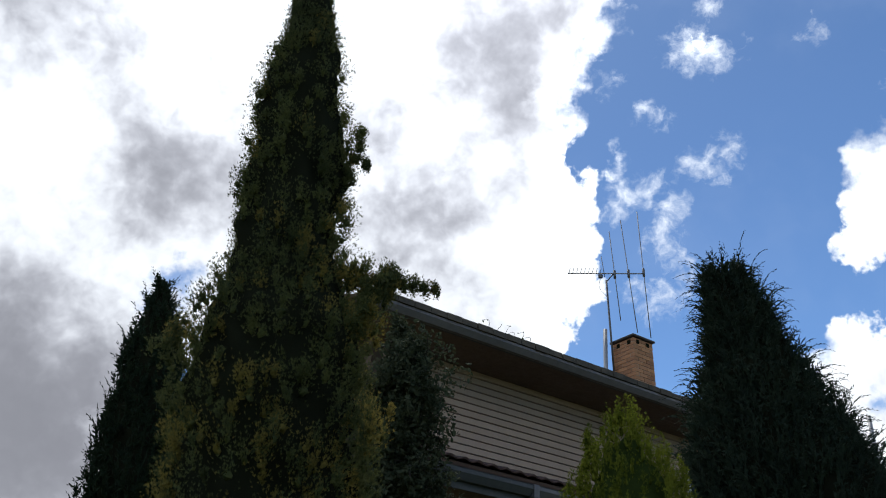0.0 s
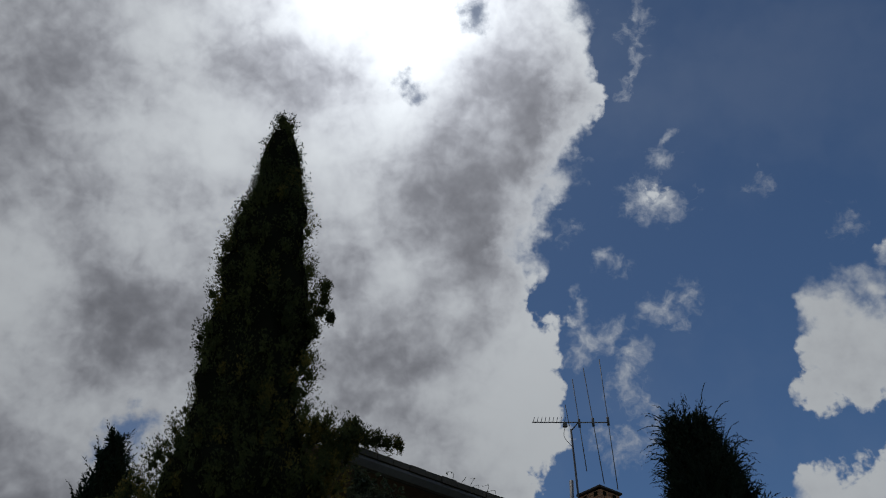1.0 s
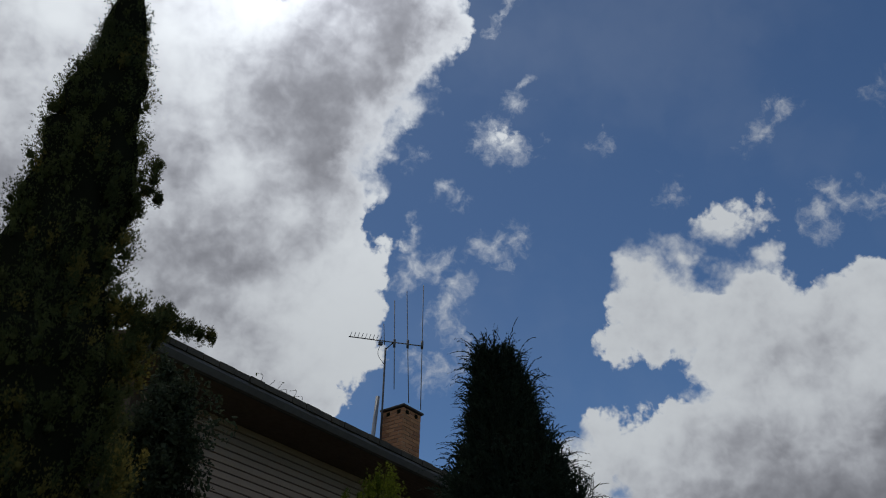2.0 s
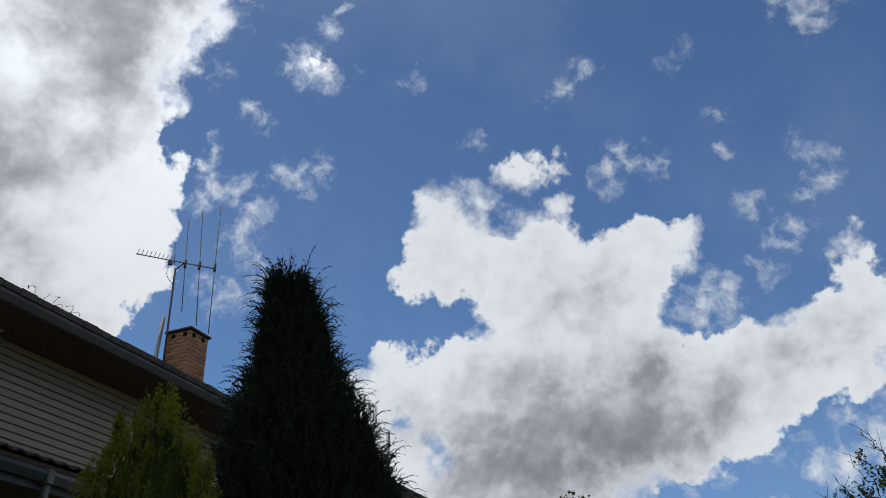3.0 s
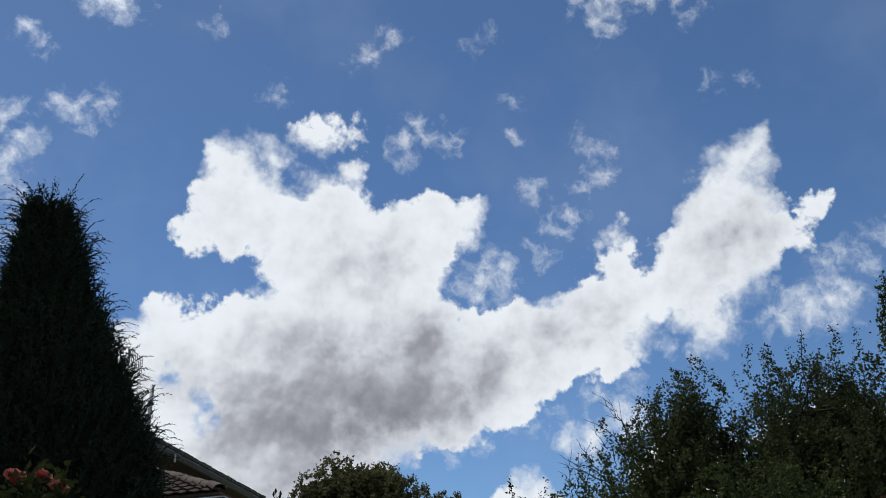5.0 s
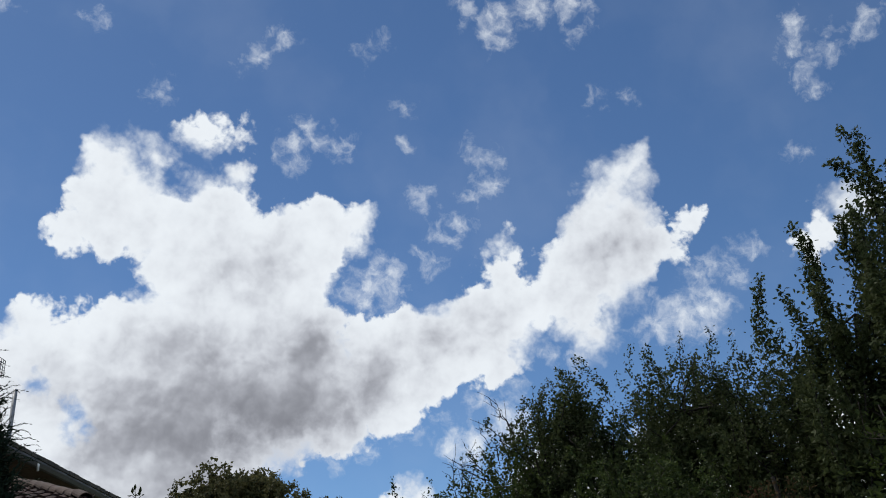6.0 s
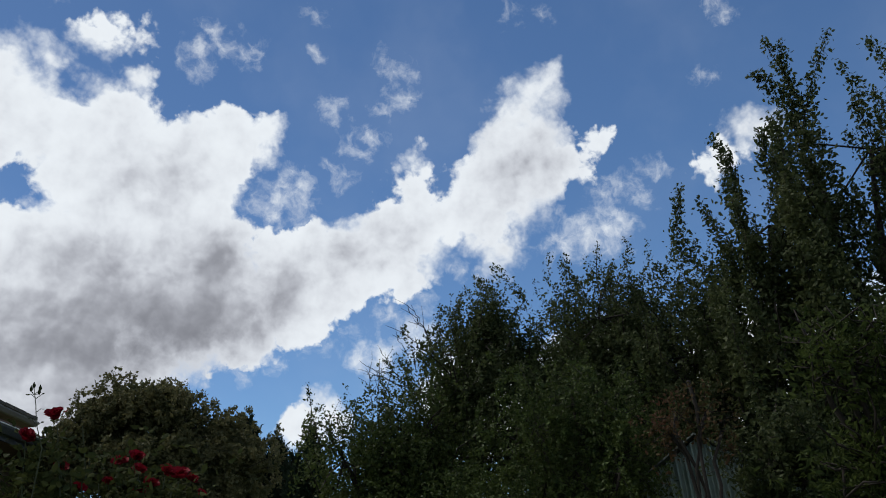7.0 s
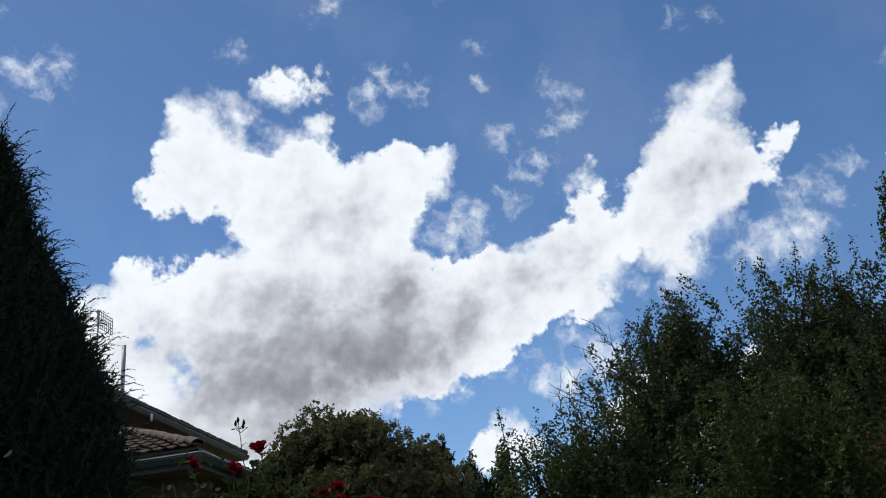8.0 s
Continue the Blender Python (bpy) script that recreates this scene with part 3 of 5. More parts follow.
def cypress(name, rows, mat, label, seed, clumps, per, clump_r, spray, group="", extra=(), gold=None, gold_share=0.0, core=0.78, tall=1.35, rise=0.9, core_mat=None):
    """A dense cypress: ascending clumps of flat sprays on an uneven outline."""
    rng = np.random.default_rng(seed)
    base = (rows[-1][1], rows[-1][2], 0.0)
    tree = empty(name, pose(*base), label, "tree", group)
    off = -np.array(base)
    a = np.array(rows)
    # pick heights by the outline's area
    zs = np.linspace(a[-1, 0], a[0, 0], 400)
    w = interp(rows, zs)[2] + 0.03
    z = rng.choice(zs, clumps, p=w / w.sum()) + rng.uniform(-0.03, 0.03, clumps)
    cx, cy, r = interp(rows, z)
    th = rng.uniform(0, 2 * np.pi, clumps)
    rad = (r - 0.55 * clump_r).clip(0.01) * (0.92 + 0.12 * rng.normal(size=clumps)).clip(0.6, 1.09)
    cen = np.stack([cx + rad * np.cos(th), cy + rad * np.sin(th), z], 1)
    out = np.stack([np.cos(th), np.sin(th), np.full(clumps, rise)], 1)
    small = np.ones(clumps)
    for x, y, zz, rr, ox, oy, oz in extra:
        m = 4 + int(rr * 160)
        small = np.append(small, np.full(m, 0.45 + 6 * rr))
        cen = np.vstack([cen, np.array([x, y, zz]) + rng.normal(0, rr, (m, 3))])
        out = np.vstack([out, np.tile([ox, oy, oz], (m, 1))])
    n = len(cen)
    size = clump_r * rng.uniform(0.5, 1.6, n) * small.clip(0, 1)
    # golden growth comes in patches, more of it low down
    patch = 0.6 * np.sin(cen[:, 0] * 7.0 + 2.0 * np.sin(cen[:, 2] * 3.1)) + 0.6 * np.sin(cen[:, 2] * 4.3 + cen[:, 0] * 5.0) + rng.normal(0, 1.5, n)
    low = np.clip((a[0, 0] - cen[:, 2]) / (a[0, 0] - a[-1, 0]) * 1.9 - 0.5, 0.0, 1.0)
    is_gold = patch > 2.6 - 5.6 * gold_share * low
    for sel, material_, part_name in ((~is_gold, mat, "crown"), (is_gold, gold, "gold_foliage")):
        if not sel.any() or material_ is None:
            continue
        c, o, s = cen[sel], out[sel], size[sel]
        k = len(c)
        up = o / np.linalg.norm(o, axis=1)[:, None] + np.array([0, 0, 1.2])
        v, f = scatter(BLOB * np.array([0.13, 0.13 * tall, 0.13]), BLOB_F, c + off, up, s, rng)
        heart = (v + rng.normal(0, 0.09 * clump_r, v.shape), f)
        dirs = rng.normal(size=(k, per, 3)) + o[:, None] * 0.8
        dirs /= np.linalg.norm(dirs, axis=2)[..., None]
        reach = rng.uniform(0.10, 1.0, (k, per, 1)) * s[:, None, None]
        pos = c[:, None] + dirs * reach * np.array([0.8, 0.8, tall])
        tufts = scatter(SPRAY, SPRAY_F, pos.reshape(-1, 3) + off, (0.55 * dirs + 0.35 * o[:, None] + np.array([0, 0, 0.55])).reshape(-1, 3),
                        spray * rng.uniform(0.6, 1.4, k * per), rng)
        link_mesh(part_name, fast_mesh(part_name, *join([heart, tufts])), material_, tree)
    # dark core: shade between the clumps, put in as colour
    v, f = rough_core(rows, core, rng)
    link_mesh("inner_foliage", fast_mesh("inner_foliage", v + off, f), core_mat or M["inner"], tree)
    zt = np.linspace(0, a[0, 0] * 0.8, 12)
    tx, ty, tr = interp(rows, zt)
    pts = np.stack([tx, ty, zt], 1) + off
    link_mesh("trunk", tubes_mesh("trunk", [(pts, np.linspace(0.13, 0.03, 12), 8)]), M["bark"], tree)
    return tree


def shoots_mesh(rows, rng, count, length, leaf, droop, lean, needles, jitter, inner, outer):
    """Curved leafy shoots from inside an outline: they rise, lean out, and bow at the tip."""
    a = np.array(rows)
    zs = np.linspace(a[-1, 0], a[0, 0], 400)
    w = (interp(rows, zs)[2] + 0.04) * np.where(zs > 1.8, 1.0, 0.3)
    z = rng.choice(zs, count, p=w / w.sum())
    cx, cy, r = interp(rows, z)
    th = rng.uniform(0, 2 * np.pi, count)
    rad = r * rng.uniform(inner, outer, count)
    start = np.stack([cx + rad * np.cos(th), cy + rad * np.sin(th), z - 0.45 * length], 1)
    side = np.stack([np.cos(th), np.sin(th), np.zeros(count)], 1) * lean + rng.normal(0, 0.25, (count, 3))
    ln = length * rng.uniform(0.55, 1.35, count)
    up = np.array([0, 0, 1.0])
    s = np.linspace(0, 1, needles)[None, :, None]
    path = start[:, None] + ln[:, None, None] * (side[:, None] * (0.25 * s + 0.55 * s ** 2) + up * (1.05 * s - droop * s ** 3.2))
    tang = side[:, None] * (0.25 + 1.1 * s) + up * (1.05 - 3.2 * droop * s ** 2.2)
    tang /= np.linalg.norm(tang, axis=2)[..., None]
    size = leaf * (1.2 - 0.8 * s[..., 0]) * rng.uniform(0.7, 1.3, path.shape[:2])
    return scatter(NEEDLE, NEEDLE_F, path.reshape(-1, 3), (tang + rng.normal(size=path.shape) * jitter).reshape(-1, 3), size.ravel(), rng)


def plumes(name, rows, mat, label, seed, count, length, leaf, droop, lean=0.9, group="", needles=34, core=0.72, jitter=0.35, tips=0.3):
    """A juniper or plumed conifer: bushy shoots with longer bowed ones standing out of them."""
    rng = np.random.default_rng(seed)
    base = (rows[-1][1], rows[-1][2], 0.0)
    tree = empty(name, pose(*base), label, "tree", group)
    off = -np.array(base)
    a = np.array(rows)
    bushy = shoots_mesh(rows, rng, count, length * 0.75, leaf * 1.25, droop * 0.4, lean * 0.8, needles, 0.7, 0.55, 0.93)
    bowed = shoots_mesh(rows, rng, int(count * tips), length * 1.15, leaf, droop, lean, needles + 20, jitter, 0.7, 0.97)
    v, f = join([bushy, bowed])
    link_mesh("crown", fast_mesh("crown", v + off, f), mat, tree)
    # dark core behind the shoots, coloured as the shade inside the tree
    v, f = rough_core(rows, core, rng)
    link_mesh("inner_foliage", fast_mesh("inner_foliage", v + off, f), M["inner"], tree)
    zt = np.linspace(0, a[0, 0] * 0.85, 12)
    tx, ty, tr = interp(rows, zt)
    link_mesh("trunk", tubes_mesh("trunk", [(np.stack([tx, ty, zt], 1) + off, np.linspace(0.10, 0.02, 12), 8)]), M["bark"], tree)
    return tree


def broadleaf(name, base, blobs, mat, label, seed, shoots, leaves, leaf, length, upright=0.6, group="", width=1.0, trunk_r=0.10, spread=0.35, tips=(), category="tree", dead=(), sleeve=0.0, subs=0, sub_r=0.2, flat=1.0, droop=0.25, folded=True):
    """A leafy tree: trunk and limbs to each round of the crown, then shoots with leaves along them. blobs: (x, y, z, r)."""
    rng = np.random.default_rng(seed)
    tree = empty(name, pose(*base), label, category, group)
    off = -np.array(base, float)
    b = np.array(blobs, float)
    low = b[:, 2].min() - 0.3
    fork = np.array([base[0] + rng.normal(0, 0.08), base[1] + rng.normal(0, 0.08), max(0.5, low * 0.55)])
    t = np.linspace(0, 1, 7)[:, None]
    runs = [((np.array(base) * (1 - t) + fork * t) + off + rng.normal(0, 0.015, (7, 3)) * (t > 0) * (t < 1), np.linspace(trunk_r, trunk_r * 0.8, 7), 8)]
    hubs = []
    for x, y, z, r in b:
        end = np.array([x, y, z - 0.2 * r])
        mid = (fork + end) / 2 + np.array([0, 0, 0.15]) + rng.normal(0, 0.1, 3)
        curve = (1 - t) ** 2 * fork + 2 * t * (1 - t) * mid + t ** 2 * end
        curve[1:-1] += rng.normal(0, 0.035, (5, 3))
        runs.append((curve + off, np.linspace(trunk_r * 0.5, 0.012, 7), 6))
        hubs.append(end)
    hubs = np.array(hubs)
    pick = rng.choice(len(b), shoots, p=b[:, 3] ** 2 / (b[:, 3] ** 2).sum())
    d = rng.normal(size=(shoots, 3))
    d /= np.linalg.norm(d, axis=1)[:, None]
    tip = b[pick, :3] + d * b[pick, 3:4] * rng.uniform(0.35, 1.05, (shoots, 1)) ** 0.6
    if subs:
        # boughs: the shoots gather in tufts with hollows between them
        own = rng.integers(0, subs, shoots)
        cp = rng.choice(len(b), subs, p=b[:, 3] ** 2 / (b[:, 3] ** 2).sum())
        cd = rng.normal(size=(subs, 3))
        cd /= np.linalg.norm(cd, axis=1)[:, None]
        mid_c = b[cp, :3] + cd * b[cp, 3:4] * rng.uniform(0.3, 0.95, (subs, 1)) ** 0.6
        tip = mid_c[own] + rng.normal(size=(shoots, 3)) * sub_r * rng.uniform(0.5, 1.2, (subs, 1))[own] * np.array([1, 1, flat])
        d = cd[own] * 0.6 + d * 0.6
        pick = cp[own]
    for x, y, z in tips:
        tip = np.vstack([tip, [x, y, z]])
        pick = np.append(pick, np.argmin(np.linalg.norm(b[:, :3] - np.array([x, y, z]), axis=1)))
        d = np.vstack([d, [[0, 0, 1.0]]])
    n = len(tip)
    grow = d * (1 - upright) + np.array([0, 0, 1.0]) * upright + rng.normal(0, 0.18, (n, 3))
    grow /= np.linalg.norm(grow, axis=1)[:, None]
    ln = length * rng.uniform(0.6, 1.4, n)
    start = tip - grow * ln[:, None]
    sag = rng.normal(0, 0.06, (n, 3))
    for i in range(0, n, 3 if n < 700 else 5):
        hub = hubs[pick[i]]
        mid = start[i] * 0.6 + hub * 0.4 + rng.normal(0, 0.05, 3)
        tt = np.linspace(0, 1, 5)[:, None]
        curve = np.vstack([hub[None], mid[None], start[i][None], (start[i] * 0.4 + tip[i] * 0.6 + sag[i])[None], tip[i][None]])
        runs.append((curve + off, np.array([0.009, 0.007, 0.005, 0.004, 0.002]) * min(1.0, trunk_r / 0.045), 4))
    for a0, e in dead:
        # a bare kinked twig with a few side twigs
        a0, e = np.array(a0), np.array(e)
        tt = np.linspace(0, 1, 8)[:, None]
        curve = a0 * (1 - tt) + e * tt + rng.normal(0, 0.012, (8, 3)) * (tt > 0) * (tt < 1)
        runs.append((curve + off, np.linspace(0.005, 0.0016, 8), 5))
        for k in (2, 3, 4, 5, 6):
            w = curve[k] + (e - a0) * rng.uniform(0.12, 0.4) + rng.normal(0, 0.05, 3)
            mid = (curve[k] + w) / 2 + rng.normal(0, 0.010, 3)
            runs.append((np.array([curve[k], mid, w]) + off, np.array([0.0026, 0.002, 0.0012]), 4))
    s = rng.random((n, leaves, 1)) ** 0.8
    pos = start[:, None] * (1 - s) + tip[:, None] * s + sag[:, None] * (4 * s * (1 - s)) + rng.normal(0, sleeve or 0.45 * leaf, (n, leaves, 3)) * (1.15 - 0.75 * s)
    turn = rng.normal(size=(n, leaves, 3))
    turn[..., 2] -= droop
    along = turn + grow[:, None] * spread
    size = leaf * rng.uniform(0.6, 1.25, (n, leaves)) * (1.1 - 0.4 * s[..., 0])
    form, faces = (LEAF, LEAF_F) if folded else (NEEDLE * np.array([1.9, 1, 1]), NEEDLE_F)
    v, f = scatter(form * np.array([width, 1, 1]), faces, pos.reshape(-1, 3) + off, along.reshape(-1, 3), size.ravel(), rng)
    link_mesh("crown", fast_mesh("crown", v, f), mat, tree)
    link_mesh("trunk", tubes_mesh("trunk", runs), M["twig"], tree)
    return tree


# ---- ground ----
bm = bmesh.new()
bmesh.ops.create_grid(bm, x_segments=60, y_segments=60, size=700)
for v in bm.verts:
    v.co.z = 0.5 * noise.noise(v.co * 0.01) * min(1.0, max(0.0, (v.co.length - 60) / 80))
tagged(part("ground", bm, M["grass"], None), "garden lawn of dry green grass", "ground", kind="structure")

# ---- house: local x along the eave, y into the house ----
HOUSE = Matrix(((0.806, -0.592, 0, -0.93), (0.592, 0.806, 0, 11.44), (0, 0, 1, 0), (0, 0, 0, 1)))
X0, X1, EAVE, WALL = -0.35, 21.5, 7.2, 1.0
house = empty("house", HOUSE, "two-storey house with cream weatherboards, grey gutters and terracotta roofs", "house")


def gutter(name, x0, x1, y, z, axis="x", mat="gutter", depth=0.12, high=0.13, parent=house, facing=-1):
    """An ogee gutter along local x (or y), its front towards -y (or facing)."""
    shape = [(0, 0), (0, high), (-0.012, high), (-0.012, 0.02), (-depth * 0.55, 0.012), (-depth * 0.75, high * 0.35),
             (-depth, high * 0.7), (-depth, high), (-depth - 0.012, high), (-depth - 0.014, high * 0.66),
             (-depth * 0.82, high * 0.28), (-depth * 0.6, 0)]
    bm = bmesh.new()
    rings = []
    for u in (x0, x1):
        rings.append([bm.verts.new((u, y + a * -facing, z + b) if axis == "x" else (y + a * -facing, u, z + b)) for a, b in shape])
    n = len(shape)
    for i in range(n):
        bm.faces.new((rings[0][i], rings[0][(i + 1) % n], rings[1][(i + 1) % n], rings[1][i]))
    bm.faces.new(rings[0]), bm.faces.new(rings[1][::-1])
    bmesh.ops.recalc_face_normals(bm, faces=bm.faces)
    return part(name, bm, M[mat], parent)


# main roof: tiled slope up from the eave, down behind
bm = bmesh.new()
top = [(X0, 0.02, EAVE - 0.02), (X1, 0.02, EAVE - 0.02), (X1 - 3.5, 5.0, EAVE + 1.95), (X0, 5.0, EAVE + 1.95), (X1, 10, EAVE), (X0, 10, EAVE)]
vs = [bm.verts.new(c) for c in top] + [bm.verts.new((c[0], c[1], c[2] - 0.05)) for c in top]
for f in ((0, 1, 2, 3), (3, 2, 4, 5), (1, 4, 2), (6, 9, 8, 7), (9, 11, 10, 8), (7, 8, 10), (0, 6, 7, 1), (1, 7, 10, 4), (4, 10, 11, 5), (0, 3, 9, 6), (3, 5, 11, 9)):
    bm.faces.new([vs[i] for i in f])
roof = part("roof", bm, M["roof"], house, "terracotta tiled main roof")
# added row of boxes standing for the dirt-stained upper part of the gutter
bm = bmesh.new()
for i in range(int((X1 - X0) / 0.30)):
    x = X0 + i * 0.30
    jut = random.uniform(-0.012, 0.012)
    box(bm, x, x + 0.285, -0.165 + jut, 0.30, EAVE - 0.105 + jut * 0.6, EAVE - 0.015 + random.uniform(0, 0.014))
stain_band = part("tile_edge", bm, M["gutter_stain"], roof)
tagged(stain_band, "dark stained upper band of the gutter", kind="stuff")
gutter("gutter", X0, X1, 0.0, EAVE - 0.238)
part("fascia", boxed(X0, X1, 0.003, 0.03, EAVE - 0.24, EAVE - 0.02), M["fascia"], house)
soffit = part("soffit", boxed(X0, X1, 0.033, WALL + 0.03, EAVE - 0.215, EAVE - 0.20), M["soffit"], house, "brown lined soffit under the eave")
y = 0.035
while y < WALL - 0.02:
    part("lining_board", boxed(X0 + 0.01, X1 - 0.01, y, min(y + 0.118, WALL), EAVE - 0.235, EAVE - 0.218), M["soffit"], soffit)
    y += 0.122
part("end_fascia", boxed(X1 - 0.03, X1, 0.03, 10, EAVE - 0.24, EAVE - 0.055), M["fascia"], house)

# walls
# dark backing: its colour stands for the shadow line under each board
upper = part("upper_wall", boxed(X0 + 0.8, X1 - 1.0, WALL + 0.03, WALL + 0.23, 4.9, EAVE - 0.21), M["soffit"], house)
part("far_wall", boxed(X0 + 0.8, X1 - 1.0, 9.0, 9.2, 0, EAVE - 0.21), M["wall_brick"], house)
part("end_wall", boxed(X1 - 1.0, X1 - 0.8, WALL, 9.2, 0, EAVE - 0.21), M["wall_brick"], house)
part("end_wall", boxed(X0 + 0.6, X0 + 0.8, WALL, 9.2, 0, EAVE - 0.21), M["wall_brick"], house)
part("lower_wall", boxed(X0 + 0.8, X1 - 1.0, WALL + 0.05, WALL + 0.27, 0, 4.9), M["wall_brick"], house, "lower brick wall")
bm = bmesh.new()
board_len, step = X1 - X0 - 1.8, 0.12
pts = [(0.0, 0.0), (-0.034, 0.0), (-0.036, 0.010), (-0.022, step - 0.018), (0.0, step - 0.014)]
ra = [bm.verts.new((0, a, b)) for a, b in pts]
rb = [bm.verts.new((board_len, a, b)) for a, b in pts]
for i in range(5):
    bm.faces.new((ra[i], rb[i], rb[(i + 1) % 5], ra[(i + 1) % 5]))
bm.faces.new(ra[::-1]), bm.faces.new(rb)
bmesh.ops.recalc_face_normals(bm, faces=bm.faces)
first = part("board", bm, M["board"], upper)
first.location = (X0 + 0.8, WALL + 0.028, 5.42)
z = 5.42 + step
while z < EAVE - 0.3:
    ob = new("board", first.data)
    ob.parent, ob.location = upper, (X0 + 0.8, WALL + 0.028 + random.uniform(-0.002, 0.002), z)
    z += step

# upper window between the shrubs
wx, wz = 7.6, 5.75
win = part("window", boxed(wx, wx + 1.2, WALL - 0.035, WALL + 0.02, wz, wz + 0.9), M["white"], house, "upper window with pale frame")
part("pane", boxed(wx + 0.06, wx + 0.57, WALL - 0.042, WALL - 0.036, wz + 0.06, wz + 0.84), M["glass"], win)
part("pane", boxed(wx + 0.63, wx + 1.14, WALL - 0.042, WALL - 0.036, wz + 0.06, wz + 0.84), M["glass"], win)

# lower skirt roof along the wall and the wing that stands forward of it
LOW, SKIRT = 4.6, -1.12
WX0, WX1, WY = 8.25, 14.0, -3.95


def slope(name, corners, mat, parent, label="", thick=0.05):
    bm = bmesh.new()
    a = [bm.verts.new(c) for c in corners]
    b = [bm.verts.new((c[0], c[1], c[2] - thick)) for c in corners]
    n = len(a)
    bm.faces.new(a), bm.faces.new(b[::-1])
    for i in range(n):
        bm.faces.new((a[i], b[i], b[(i + 1) % n], a[(i + 1) % n]))
    bmesh.ops.recalc_face_normals(bm, faces=bm.faces)
    return part(name, bm, M[mat], parent, label)


rise = 0.42
z_wall = LOW + (WALL - SKIRT) * 0.40
skirt = slope("lower_roof", [(X0, SKIRT, LOW), (WX0 + 0.4, SKIRT, LOW), (WX0 + 0.4, WALL + 0.02, z_wall), (X0, WALL + 0.02, z_wall)], "roof", house, "lower terracotta tiled roof along the wall")
# dark first length; the second is paler, its brighter light put into the colour
gutter("lower_gutter", X0, 1.62, SKIRT, LOW - 0.25, mat="fascia")
gutter("lower_gutter", 1.64, WX0, SKIRT, LOW - 0.25)
part("gutter_joint", boxed(1.58, 1.68, SKIRT - 0.15, SKIRT, LOW - 0.28, LOW - 0.10, bevel=0.01), M["gutter"], house)
part("lower_fascia", boxed(X0, WX0, SKIRT + 0.003, SKIRT + 0.03, LOW - 0.34, LOW - 0.06), M["fascia"], house)
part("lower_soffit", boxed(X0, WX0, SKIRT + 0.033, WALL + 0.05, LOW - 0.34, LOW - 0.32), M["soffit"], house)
part("downpipe", boxed(1.59, 1.67, SKIRT - 0.13, SKIRT - 0.05, 0, LOW - 0.28, bevel=0.015), M["gutter"], house)
# wing with a hipped roof
HY = (WY + 0) + (WX1 - WX0) / 2
ridge = LOW + (WX1 - WX0) / 2 * rise
wing_side = slope("wing_roof", [(WX0, WY, LOW), ((WX0 + WX1) / 2, HY, ridge), ((WX0 + WX1) / 2, WALL, ridge), (WX0, WALL, LOW)], "roof", house, "terracotta tiled hip roof of the wing")
slope("wing_roof", [(WX0, WY, LOW), (WX1, WY, LOW), ((WX0 + WX1) / 2, HY, ridge)], "roof", house)
slope("wing_roof", [(WX1, WY, LOW), (WX1, WALL, LOW), ((WX0 + WX1) / 2, WALL, ridge), ((WX0 + WX1) / 2, HY, ridge)], "roof", house)
gutter("wing_gutter", WY, SKIRT, WX0, LOW - 0.25, axis="y", mat="fascia")
# white strips added for the highlight along the wing gutter's edge
part("gutter_lip", boxed(WX0 - 0.145, WX0 - 0.13, WY - 0.13, SKIRT, LOW - 0.128, LOW - 0.112), M["white"], house, "gutter edge highlight set as a pale strip")
part("gutter_lip", boxed(WX0 - 0.129, WX1, WY - 0.145, WY - 0.13, LOW - 0.128, LOW - 0.112), M["white"], house)
gutter("wing_gutter", WX0 - 0.12, WX1, WY, LOW - 0.25, mat="fascia")
part("wing_fascia", boxed(WX0 + 0.003, WX0 + 0.03, WY, SKIRT, LOW - 0.34, LOW - 0.06), M["fascia"], house)
part("wing_fascia", boxed(WX0, WX1, WY + 0.003, WY + 0.03, LOW - 0.34, LOW - 0.06), M["fascia"], house)
part("wing_soffit", boxed(WX0 + 0.03, WX1, WY + 0.033, SKIRT, LOW - 0.34, LOW - 0.32), M["soffit"], house)
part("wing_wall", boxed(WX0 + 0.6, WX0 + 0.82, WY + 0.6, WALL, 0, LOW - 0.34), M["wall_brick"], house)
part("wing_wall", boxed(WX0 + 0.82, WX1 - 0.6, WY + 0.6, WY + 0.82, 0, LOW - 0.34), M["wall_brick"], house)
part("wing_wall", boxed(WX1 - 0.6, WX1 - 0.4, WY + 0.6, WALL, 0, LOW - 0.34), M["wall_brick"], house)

# pan tiles on the lower roofs, each one a curved piece
def pan_tile():
    bm = bmesh.new()
    rows_ = []
    for k, yv in enumerate((0.0, 0.36)):
        line = []
        for i in range(7):
            u = i / 6
            z = 0.035 * math.sin(u * math.pi) ** 2 + 0.012 * (u > 0.9)
            line.append((bm.verts.new((u * 0.235, yv, z + 0.03 - 0.03 * k)), bm.verts.new((u * 0.235, yv, z + 0.012 - 0.03 * k))))
        rows_.append(line)
    for i in range(6):
        a, b = rows_[0], rows_[1]
        bm.faces.new((a[i][0], a[i + 1][0], b[i + 1][0], b[i][0]))
        bm.faces.new((a[i][1], b[i][1], b[i + 1][1], a[i + 1][1]))
        bm.faces.new((a[i][0], a[i][1], a[i + 1][1], a[i + 1][0]))
    return bm


seed_tile = part("tile", pan_tile(), M["tile"], skirt)
tile_data = seed_tile.data
bpy.data.objects.remove(seed_tile)


